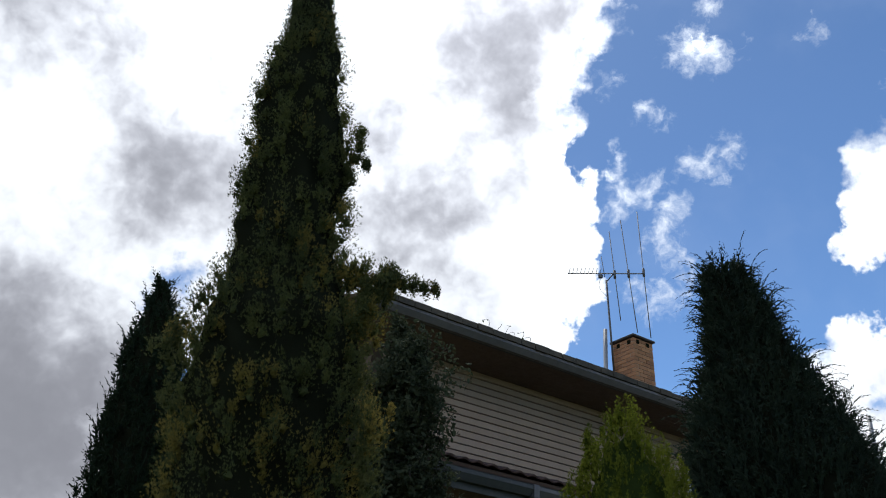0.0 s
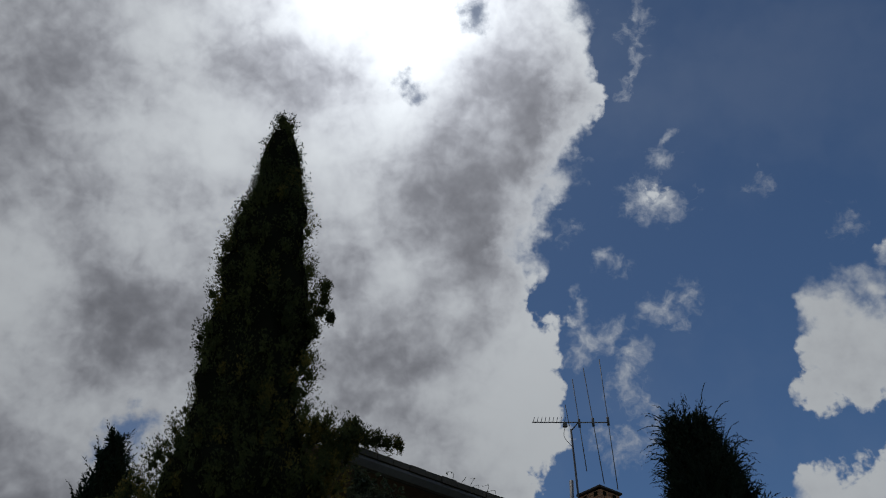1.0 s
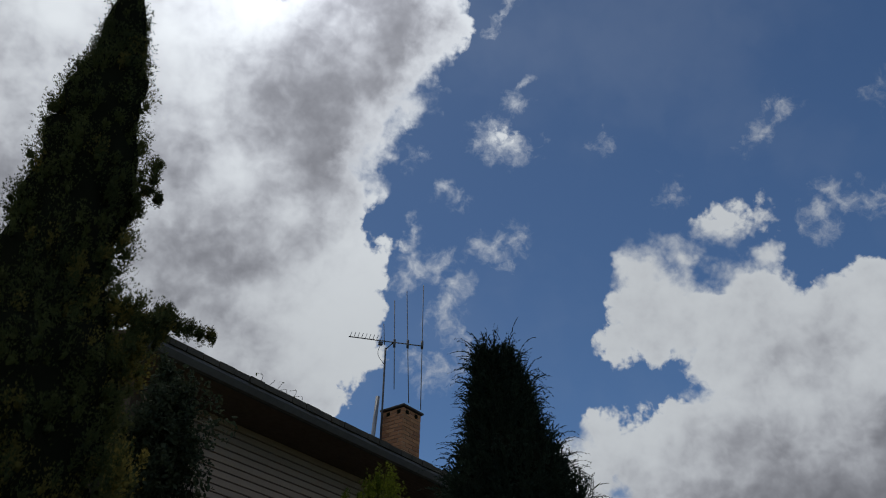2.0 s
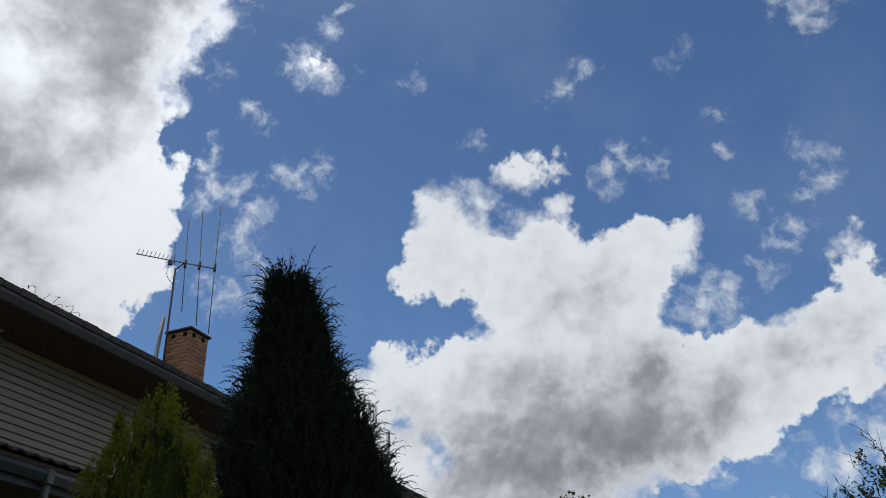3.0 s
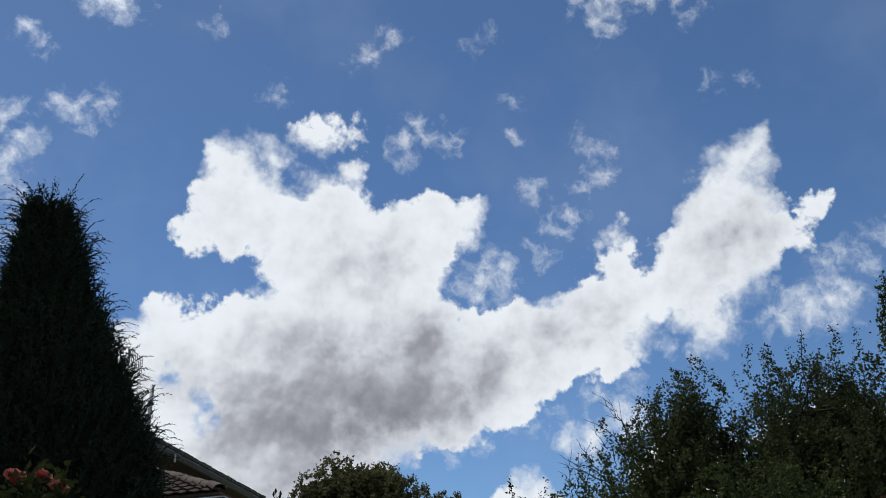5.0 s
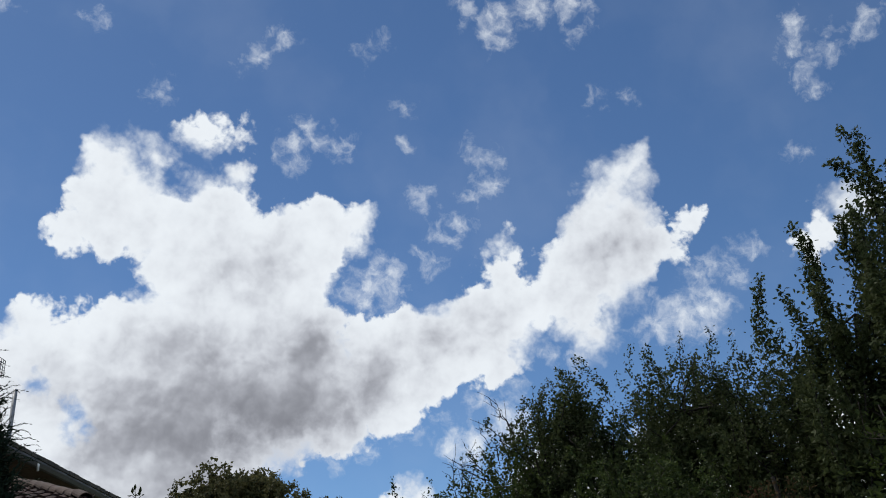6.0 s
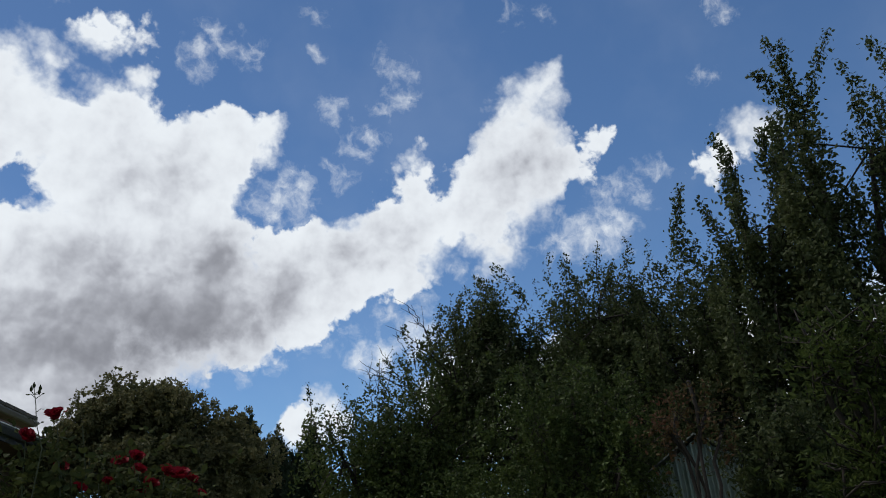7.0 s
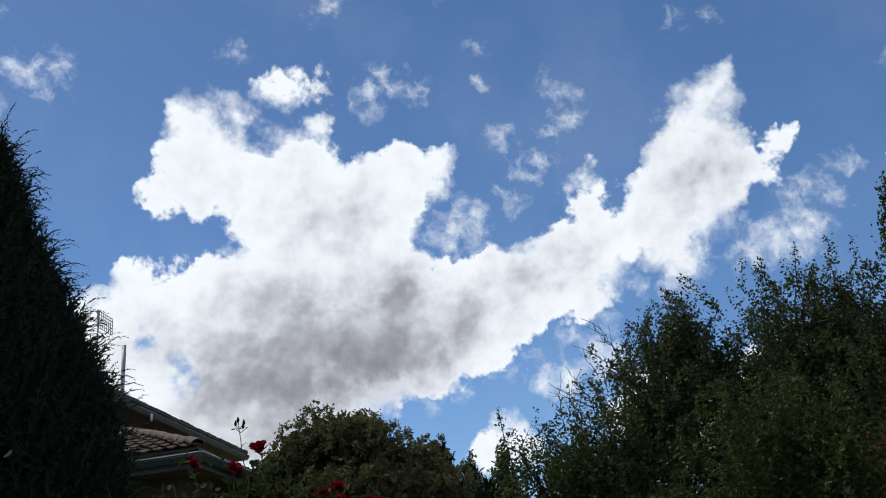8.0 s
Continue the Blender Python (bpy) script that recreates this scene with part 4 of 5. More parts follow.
def lay_tiles(parent, origin, along, up, rows_, cols, skip=None):
    """Rows of tiles from the gutter up a slope."""
    along, up = Vector(along).normalized(), Vector(up).normalized()
    turn = Matrix((along, up, along.cross(up))).transposed().to_4x4()
    for r in range(rows_):
        for c in range(cols):
            if skip and skip(r, c):
                continue
            at = Vector(origin) + along * (c * 0.235 + random.uniform(-0.006, 0.006)) + up * (r * 0.31 - 0.06)
            ob = new("tile", tile_data)
            ob.parent = parent
            ob.matrix_local = Matrix.Translation(at) @ turn @ Matrix.Rotation(radians(random.uniform(-1.5, 1.5)), 4, "X")


lay_tiles(skirt, (X0, SKIRT, LOW + 0.01), (1, 0, 0), (0, 1, 0.40), 2, 36)
# the wing's slope that faces the garden, trimmed at its hip
lay_tiles(wing_side, (WX0, WALL - 0.3, LOW + 0.01), (0, -1, 0), (1, 0, rise), 7, 20, lambda r, c: c * 0.235 > 4.6 - r * 0.29)

# rounded caps along the hip of the wing
hip_a, hip_b = Vector((WX0, WY, LOW + 0.03)), Vector(((WX0 + WX1) / 2, HY, ridge + 0.03))
hip = (hip_b - hip_a).normalized()
across = hip.cross(Vector((0, 0, 1))).normalized()
cap_turn = Matrix((across, hip, across.cross(hip))).transposed().to_4x4()
bm = bmesh.new()
rings = []
for k, (yv, r) in enumerate(((0.0, 0.125), (0.40, 0.105))):
    rings.append([[bm.verts.new((q * math.cos(math.pi * i / 8), yv, q * math.sin(math.pi * i / 8) * 0.8)) for i in range(9)] for q in (r, r - 0.018)])
for i in range(8):
    for a, b in ((rings[0][0], rings[1][0]), (rings[1][1], rings[0][1]), (rings[0][1], rings[0][0]), (rings[1][0], rings[1][1])):
        bm.faces.new((a[i], a[i + 1], b[i + 1], b[i]))
cap_data = bpy.data.meshes.new("ridge_cap")
bm.to_mesh(cap_data)
bm.free()
cap_data.materials.append(M["ridge_cap"])
for k in range(int((hip_b - hip_a).length / 0.36)):
    ob = new("ridge_cap", cap_data)
    ob.parent = wing_side
    ob.matrix_local = Matrix.Translation(hip_a + hip * (0.36 * k)) @ cap_turn @ Matrix.Rotation(radians(random.uniform(-2, 2) + 3), 4, "X")

# flue pipes and vent
rod("flue_pipe", (6.55, 2.03, 7.6), (6.66, 2.03, 9.42), 0.045, M["zinc"], house, "thin pale metal flue pipe")
rod("vent_pipe", (17.05, 2.0, 7.6), (17.1, 2.0, 9.9), 0.06, M["zinc"], house, "tall pale vent pipe")
rod("gutter_bracket", (14.45, -0.15, 6.82), (14.45, -0.15, 7.0), 0.03, M["white"], house, "small white bracket under the gutter")

# chimney of single bricks
CX, CY, CS = 7.12, 1.70, 0.60
chim = part("chimney", boxed(CX - CS / 2 + 0.012, CX + CS / 2 - 0.012, CY - CS / 2 + 0.012, CY + CS / 2 - 0.012, 7.4, 9.08), M["mortar"], house, "orange brick chimney with flat slab and vent holes")
bl, bh, bd = CS / 2.5, 0.076, 0.10
proto = boxed(-bl / 2 + 0.005, bl / 2 - 0.005, 0, bd + 0.016, 0.005, bh + 0.005, bevel=0.004)
brick_mesh = part("brick", proto, M["brick"], chim)
data = brick_mesh.data
bpy.data.objects.remove(brick_mesh)
for row in range(19):
    z = 7.45 + row * 0.086
    for side in range(4):
        a = side * math.pi / 2
        for k in range(2):
            u = -CS / 2 + bl / 2 + k * bl + (CS - 2 * bl if row % 2 else 0)
            m = Matrix.Translation((CX, CY, z)) @ Matrix.Rotation(a, 4, "Z") @ Matrix.Translation((u, -CS / 2 + random.uniform(-0.002, 0.002), 0))
            ob = new("brick", data)
            ob.parent, ob.matrix_local = chim, m
part("slab", boxed(CX - 0.345, CX + 0.345, CY - 0.345, CY + 0.345, 9.10, 9.148, bevel=0.010), M["slab"], chim, "dark concrete slab")
# vents are solid plates; the dark of each hole is their colour
for sx in (-0.17, 0.13):
    part("vent_hole", boxed(CX + sx - 0.045, CX + sx + 0.045, CY - CS / 2 - 0.006, CY - CS / 2 + 0.03, 8.96, 9.05), M["inner"], chim, "vent hole with its shade as black colour")
    part("vent_hole", boxed(CX - CS / 2 - 0.006, CX - CS / 2 + 0.03, CY + sx - 0.045, CY + sx + 0.045, 8.96, 9.05), M["inner"], chim)

# television aerial on its mast
aerial = empty("tv_aerial", pose(3.3, 16.98, 8.3), "grey combination television aerial on a mast by the chimney", "aerial")
o = Vector((3.3, 16.98, 8.3))
L = lambda *c: tuple(Vector(c) - o)
rod("mast", L(3.36, 16.97, 8.3), L(3.32, 16.98, 10.62), 0.022, M["steel"], aerial)
boom_a, boom_b = Vector((2.48, 17.12, 10.84)), Vector((4.12, 16.80, 10.72))
rod("boom", boom_a - o, boom_b - o, 0.014, M["aluminium"], aerial)
rod("brace", L(3.32, 16.98, 10.58), L(3.50, 16.945, 10.79), 0.014, M["steel"], aerial)
rod("reflector", L(3.24, 16.99, 11.24), L(3.29, 16.98, 10.70), 0.009, M["aluminium"], aerial)
for tx, ty, tz, bx, by, bz in ((3.45, 16.95, 11.89, 3.57, 16.93, 9.61), (3.72, 16.89, 12.17, 3.90, 16.86, 9.30), (4.10, 16.81, 12.37, 4.16, 16.79, 9.15)):
    rod("dipole", L(tx, ty, tz), L(bx, by, bz), 0.010, M["aluminium"], aerial)
    mid = Vector((tx, ty, tz)).lerp(Vector((bx, by, bz)), (tz - 10.75) / (tz - bz)) - o
    rod("insulator", mid + Vector((0, 0, 0.10)), mid - Vector((0, 0, 0.10)), 0.03, M["steel"], aerial)
for i in range(9):
    p = boom_a.lerp(boom_b, 0.015 + i * 0.052) - o
    rod("director", p, p + Vector((0.03, -0.03, 0.12)), 0.007, M["aluminium"], aerial, sides=6)
bm = bmesh.new()
box(bm, -0.05, 0.05, -0.03, 0.03, -0.06, 0.03, bevel=0.01)
ob = part("balun_box", bm, M["steel"], aerial)
ob.location = L(3.20, 17.0, 10.74)
lead = bpy.data.curves.new("lead", "CURVE")
lead.dimensions, lead.bevel_depth = "3D", 0.006
sp = lead.splines.new("BEZIER")
sp.bezier_points.add(2)
for bp, c in zip(sp.bezier_points, (L(3.20, 17.0, 10.70), L(3.16, 17.0, 10.45), L(3.31, 16.97, 10.2))):
    bp.co, bp.handle_left_type, bp.handle_right_type = c, "AUTO", "AUTO"
lead.materials.append(M["steel"])
cable = new("cable", lead)
cable.parent = aerial

# grid dish aerial further along the roof
grid_o = Vector(HOUSE @ Vector((19.6, 4.0, 8.6)))
dish = empty("grid_aerial", Matrix.Translation(grid_o), "grid-shaped wire aerial on a pole on the roof", "aerial")
R4 = HOUSE.to_3x3()
G = lambda a, b: R4 @ Vector((a, 0, b))
rod("mast", G(-0.42, -0.6), G(-0.42, 3.40), 0.025, M["steel"], dish)
for i in range(9):
    rod("wire", G(-0.5 + i * 0.125, 2.84), G(-0.5 + i * 0.125, 3.42), 0.011, M["steel"], dish, sides=6)
for i in range(6):
    rod("wire", G(-0.5, 2.84 + i * 0.116), G(0.5, 2.84 + i * 0.116), 0.011, M["steel"], dish, sides=6)

# ---- garden trees ----
# tufts that stand out of the cypress: place, spread and the way they grow
BOUGH = [(-0.66, 5.2, 4.16, .055, .6, 0, .8), (-0.55, 5.2, 4.10, .05, .6, 0, .8), (-0.62, 5.2, 3.98, .06, .5, 0, .8), (-0.50, 5.22, 4.27, .03, .1, 0, 1),
         (-0.80, 5.2, 4.24, .05, .6, 0, .8), (-0.66, 5.2, 4.25, .04, .6, 0, .8), (-0.55, 5.22, 4.22, .03, .8, 0, .6), (-0.47, 5.25, 4.25, .02, .2, 0, .9),
         (-0.40, 5.26, 4.23, .015, 1, 0, .2), (-0.33, 5.27, 4.22, .01, 1, 0, .1), (-0.25, 5.27, 4.205, .008, 1, 0, .1), (-0.18, 5.27, 4.20, .006, 1, 0, .1),
         (-0.62, 5.2, 4.08, .06, .5, 0, .8)]
SIDE_TUFTS = [(-0.70, 5.2, 3.92, .06, .5, 0, .8), (-0.54, 5.2, 4.14, .04, .5, 0, .8), (-0.46, 5.2, 4.17, .03, .2, 0, 1), (-0.83, 5.25, 5.26, .025, .8, 0, .7),
              (-0.80, 5.25, 5.48, .02, .3, 0, 1), (-0.78, 5.25, 5.38, .012, .4, 0, 1), (-0.85, 5.25, 5.10, .03, .4, 0, 1), (-0.74, 5.25, 5.22, .012, .7, 0, .7),
              (-1.37, 5.25, 7.38, .012, 0, 0, 1), (-1.34, 5.25, 7.32, .02, 0, 0, 1), (-1.88, 5.2, 3.75, .05, -.6, 0, 1), (-0.55, 5.0, 3.1, .06, .6, -.4, 1)]
cypress("cypress_tree", [(7.33, -1.36, 5.25, .07), (7.12, -1.34, 5.25, .145), (6.81, -1.30, 5.27, .19), (6.46, -1.29, 5.27, .24), (6.27, -1.29, 5.27, .30),
                         (5.95, -1.30, 5.27, .35), (5.34, -1.25, 5.30, .41), (4.73, -1.26, 5.32, .44), (4.27, -1.24, 5.33, .46), (4.0, -1.19, 5.34, .54),
                         (3.82, -1.21, 5.32, .66), (3.42, -1.21, 5.32, .67), (2.76, -1.15, 5.34, .64), (1.2, -1.15, 5.34, .6), (0.3, -1.15, 5.34, .4)],
        M["cypress"], "tall dense cypress with dark green and golden tips", 3, 1900, 84, 0.090, 0.026, gold=M["cypress_gold"], gold_share=0.52, core=0.80, tall=1.6, rise=1.2,
        extra=BOUGH + SIDE_TUFTS)
plumes("dark_cypress", [(5.79, -3.28, 8.38, .04), (5.38, -3.23, 8.39, .20), (4.98, -3.22, 8.40, .31), (4.48, -3.15, 8.42, .42), (3.90, -3.08, 8.44, .54), (3.46, -3.03, 8.46, .62), (0.3, -3.0, 8.46, .6)],
       M["dark_conifer"], "narrow dark green conifer behind the cypress", 5, 2600, 0.22, 0.055, 0.05, 0.35, needles=26, tips=0.15)
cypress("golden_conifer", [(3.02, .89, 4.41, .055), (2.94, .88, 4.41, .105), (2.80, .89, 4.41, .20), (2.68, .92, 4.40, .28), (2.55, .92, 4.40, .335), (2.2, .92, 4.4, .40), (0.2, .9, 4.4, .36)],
        M["lime"], "small lime green conifer with upright plumes", 7, 1100, 60, 0.044, 0.021, tall=3.0, core=0.60, rise=2.4, core_mat=M["lime_shade_core"],
        extra=[(.72, 4.43, 2.90, .012, 0, 0, 2), (.71, 4.43, 2.82, .02, 0, 0, 2), (.72, 4.43, 2.72, .03, 0, 0, 2), (.89, 4.41, 3.02, .012, 0, 0, 2), (1.10, 4.4, 2.65, .03, 0, 0, 2)])
plumes("juniper_tree", [(4.66, 1.97, 5.62, .10), (4.52, 1.99, 5.62, .18), (4.29, 2.03, 5.60, .235), (4.06, 2.05, 5.58, .27), (3.84, 2.07, 5.57, .35), (3.62, 2.08, 5.56, .44),
                        (3.41, 2.10, 5.55, .53), (3.21, 2.12, 5.53, .60), (3.01, 2.16, 5.50, .645), (2.75, 2.20, 5.47, .69), (2.0, 2.2, 5.47, .76), (0.3, 2.2, 5.47, .6)],
       M["juniper"], "broad dark green juniper with feathery arching tips", 9, 7000, 0.215, 0.038, 0.55, 0.72, needles=26, tips=0.32, jitter=0.26, core=0.80)
broadleaf("climber_shrub", (-0.7, 10.2, 0), [(-0.75, 9.6, 5.7, .38), (-0.55, 9.55, 5.3, .45), (-0.5, 9.5, 4.85, .48), (-0.5, 9.5, 4.3, .5), (-0.55, 9.5, 3.7, .55), (-0.9, 9.5, 5.0, .5), (-0.9, 9.5, 4.2, .5), (-0.5, 9.5, 3.1, .6)],
          M["ivy"], "dark leafy shrub climbing against the house", 11, 1300, 26, 0.07, 0.32, 0.3, trunk_r=0.06, category="shrub", subs=90, sub_r=0.13, spread=0.6)
broadleaf("round_tree", (12.0, 14.0, 0), [(11.75, 14.2, 5.2, .72), (12.35, 14.1, 4.95, .85), (11.2, 14.5, 4.75, .85), (13.0, 13.6, 4.5, .9), (10.8, 14.7, 4.2, .85), (13.5, 13.1, 3.9, .9),
                                          (12.0, 13.4, 4.5, 1.0), (11.4, 13.7, 4.0, 1.1), (12.8, 13.0, 3.8, 1.1), (12.0, 13.4, 3.2, 1.4)],
          M["olive"], "round broad tree with olive green foliage", 13, 3400, 48, 0.082, 0.32, 0.25, width=1.2, subs=210, sub_r=0.24, flat=0.55, droop=0.5, folded=False)
for k, (x, y, z, w) in enumerate(((20.7, 19.5, 6.76, .8), (21.3, 18.9, 6.1, .8), (20.44, 16.8, 5.8, .55), (20.1, 17.2, 5.1, .6), (21.0, 20.3, 6.5, .8))):
    plumes("far_conifer", [(z, x, y, .06), (z - .5, x, y, w * .35), (z - 1.3, x, y, w * .7), (z - 2.4, x, y, w), (0.4, x, y, w * 1.1)], M["dark_conifer"],
           "distant dark pointed conifer", 20 + k, 420, 0.35, 0.16, 0.1, 0.5, group="distant conifers", needles=16)

# ---- fruit trees, shed and shrubs ----
broadleaf("fruit_tree", (6.3, 4.2, 0), [(5.65, 4.35, 2.35, .34), (5.95, 4.2, 2.45, .4), (6.25, 4.05, 2.5, .5), (6.1, 4.2, 2.0, .55), (6.5, 3.9, 2.2, .6), (5.75, 4.3, 1.9, .42)],
          M["green"], "spreading fruit tree with small green leaves and bare twigs", 31, 900, 76, 0.036, 0.40, 0.6, subs=110, sub_r=0.13, folded=False, sleeve=0.03,
          tips=[(5.37, 4.42, 2.85), (5.45, 4.4, 2.72), (5.7, 4.3, 2.85), (6.15, 4.12, 3.05), (6.3, 4.1, 3.15), (6.05, 4.2, 2.95)], spread=0.5,
          dead=[((6.34, 3.9, 3.29), (6.27, 4.02, 3.52)), ((6.35, 3.89, 3.24), (6.29, 3.99, 3.55)), ((6.31, 3.96, 3.16), (6.22, 4.09, 3.33)), ((6.27, 4.01, 3.01), (6.21, 4.1, 3.27)),
                ((6.2, 4.13, 2.95), (6.12, 4.24, 3.19)), ((6.19, 4.13, 2.93), (6.06, 4.33, 3.06)), ((6.23, 4.08, 2.85), (6.08, 4.31, 3.0)), ((6.06, 4.33, 2.75), (6.06, 4.33, 3.07)), ((6.09, 4.29, 2.75), (6.1, 4.27, 3.02))])
broadleaf("plum_tree", (7.2, 3.4, 0), [(6.9, 3.9, 3.15, .5), (7.1, 3.6, 3.4, .45), (7.0, 3.7, 2.6, .7), (7.3, 3.1, 2.9, .5), (7.3, 3.2, 2.3, .7)],
          M["deep"], "dark green plum tree", 33, 850, 96, 0.040, 0.42, 0.75, subs=90, sub_r=0.14, folded=False, sleeve=0.035, tips=[(6.85, 4.02, 3.67), (7.13, 3.49, 3.92), (7.1, 3.65, 3.85), (6.95, 3.8, 3.75)])
broadleaf("plum_tree", (8.1, 2.9, 0), [(7.4, 2.75, 3.4, .5), (7.5, 2.35, 3.3, .5), (7.35, 2.95, 2.9, .45), (7.4, 2.5, 2.6, .8), (7.3, 2.0, 2.9, .6), (7.2, 1.75, 3.15, .42), (7.3, 2.1, 2.2, .7)],
          M["deep"], "dark green plum tree with upright shoots", 35, 950, 96, 0.038, 0.45, 0.82, subs=100, sub_r=0.14, folded=False, sleeve=0.035, tips=[(7.46, 2.65, 4.02), (7.35, 2.97, 3.86), (7.5, 2.4, 4.0), (7.45, 2.2, 3.9), (7.5, 2.0, 3.85), (7.3, 1.9, 3.7), (7.25, 1.75, 3.75), (7.25, 1.65, 3.65)])
broadleaf("pear_tree", (6.9, 0.8, 0), [(6.75, 1.5, 3.3, .38), (6.8, 1.1, 3.6, .45), (6.85, 0.7, 4.0, .5), (6.9, 0.3, 4.0, .55), (6.8, 1.2, 3.0, .65), (6.85, 0.6, 3.2, .7), (6.9, 0.0, 3.4, .7), (6.9, 0.5, 2.5, .8), (6.9, -0.3, 4.0, .6)],
          M["deep"], "tall pear tree with upright leafy shoots", 37, 165, 420, 0.046, 0.95, 0.90, sleeve=0.052, droop=0.9,
          tips=[(6.7, 1.64, 3.99), (6.76, 1.33, 4.34), (6.74, 1.25, 4.2), (6.82, 0.78, 5.02), (6.8, 0.92, 4.75), (6.83, 0.66, 4.95), (6.84, 0.32, 4.9), (6.84, 0.1, 4.7), (6.72, 1.54, 3.85), (6.8, 1.0, 4.3)], spread=0.6)
broadleaf("fresh_shrub", (4.95, 0.6, 0), [(4.91, 0.82, 2.22, .13), (4.92, 0.68, 2.16, .16), (4.93, 0.50, 2.15, .2), (4.91, 0.72, 2.0, .14), (4.93, 0.45, 1.95, .16),
                                         (4.92, 0.70, 1.66, .15), (4.93, 0.54, 1.7, .2), (4.88, 0.86, 1.52, .12), (4.95, 0.2, 2.0, .35), (4.93, 0.5, 1.5, .2)],
          M["fresh"], "light green leafy tree with drooping sprays", 39, 420, 26, 0.042, 0.30, 0.10, width=0.7, spread=1.3, subs=60, sub_r=0.07, trunk_r=0.04)
broadleaf("russet_shrub", (5.25, 1.6, 0), [(5.28, 1.56, 2.27, .08), (5.25, 1.66, 2.12, .17), (5.29, 1.50, 2.10, .16), (5.24, 1.72, 2.02, .14), (5.3, 1.44, 1.97, .12)],
          M["russet"], "shrub with pinkish russet leaves", 41, 64, 16, 0.030, 0.16, 0.5, category="shrub", trunk_r=0.012)
broadleaf("low_shrub", (5.85, 2.7, 0), [(5.9, 2.54, 2.52, .30), (5.8, 2.79, 2.33, .30), (5.98, 2.34, 2.40, .28), (5.87, 2.6, 2.02, .36), (5.75, 2.9, 1.9, .34), (5.98, 2.3, 2.05, .32),
                                        (5.6, 3.2, 1.75, .4), (5.5, 3.7, 1.7, .42), (5.65, 2.2, 1.88, .2)],
          M["garden"], "olive green leafy garden shrub", 43, 760, 50, 0.031, 0.36, 0.5, subs=110, sub_r=0.10, category="shrub", trunk_r=0.014)
broadleaf("shade_shrub", (5.6, 1.2, 0), [(5.62, 1.42, 1.9, .14), (5.65, 1.28, 1.82, .2), (5.66, 1.12, 1.95, .22), (5.62, 1.35, 1.65, .2), (5.66, 1.05, 1.7, .25)],
          M["deep"], "dark green leafy shrub in front of the shed", 45, 240, 34, 0.036, 0.26, 0.5, category="shrub", trunk_r=0.015)

for k, (x, y, z, r) in enumerate(((10.5, 3.6, 2.9, 1.1), (10.6, 1.6, 3.0, 1.2), (10.2, -0.3, 3.0, 1.3))):
    broadleaf("back_tree", (x, y, 0), [(x, y, z, r), (x - .2, y + .5, z - .8, r), (x - .2, y - .5, z - .9, r), (x, y, z - 1.2, r)], M["deep"],
              "dark leafy tree behind the garden shed", 60 + k, 700, 60, 0.06, 0.5, 0.5, group="trees behind the shed", folded=False)

# corrugated garden shed
shed = empty("garden_shed", pose(6.36, 1.88, 0, 0, 0, -74), "grey-green corrugated steel garden shed behind the fruit trees", "shed")
bm = bmesh.new()
nw = 220
low_v, top_v = [], []
for i in range(nw + 1):
    u = -1.1 + 2.2 * i / nw
    yy = 0.022 * math.sin(i * 2 * math.pi / 6)
    low_v.append(bm.verts.new((u, yy, 0)))
    top_v.append(bm.verts.new((u, yy, 2.04 - abs(u) * 0.6)))
for i in range(nw):
    bm.faces.new((low_v[i], low_v[i + 1], top_v[i + 1], top_v[i]))
front = part("front_wall", bm, M["shed"], shed)
sm = front.modifiers.new("thick", "SOLIDIFY")
sm.thickness = 0.004
for s_ in (-1, 1):
    bm = bmesh.new()
    vs = []
    for i in range(61):
        v_ = -0.06 + 1.3 * i / 60
        zz = 0.012 * math.sin(i * 2 * math.pi / 4)
        vs.append((bm.verts.new((0, v_, 2.065 + zz)), bm.verts.new((s_ * 1.2, v_, 2.065 + zz - 1.2 * 0.6))))
    for a, b in zip(vs, vs[1:]):
        bm.faces.new((a[0], a[1], b[1], b[0]))
    rf = part("roof_sheet", bm, M["shed_roof"], shed)
    sm = rf.modifiers.new("thick", "SOLIDIFY")
    sm.thickness = 0.004
    part("side_wall", boxed(s_ * 1.09 - 0.01, s_ * 1.09 + 0.01, 0.03, 1.15, 0, 1.38), M["shed"], shed)
part("back_wall", boxed(-1.07, 1.07, 1.15, 1.17, 0, 1.38), M["shed"], shed)


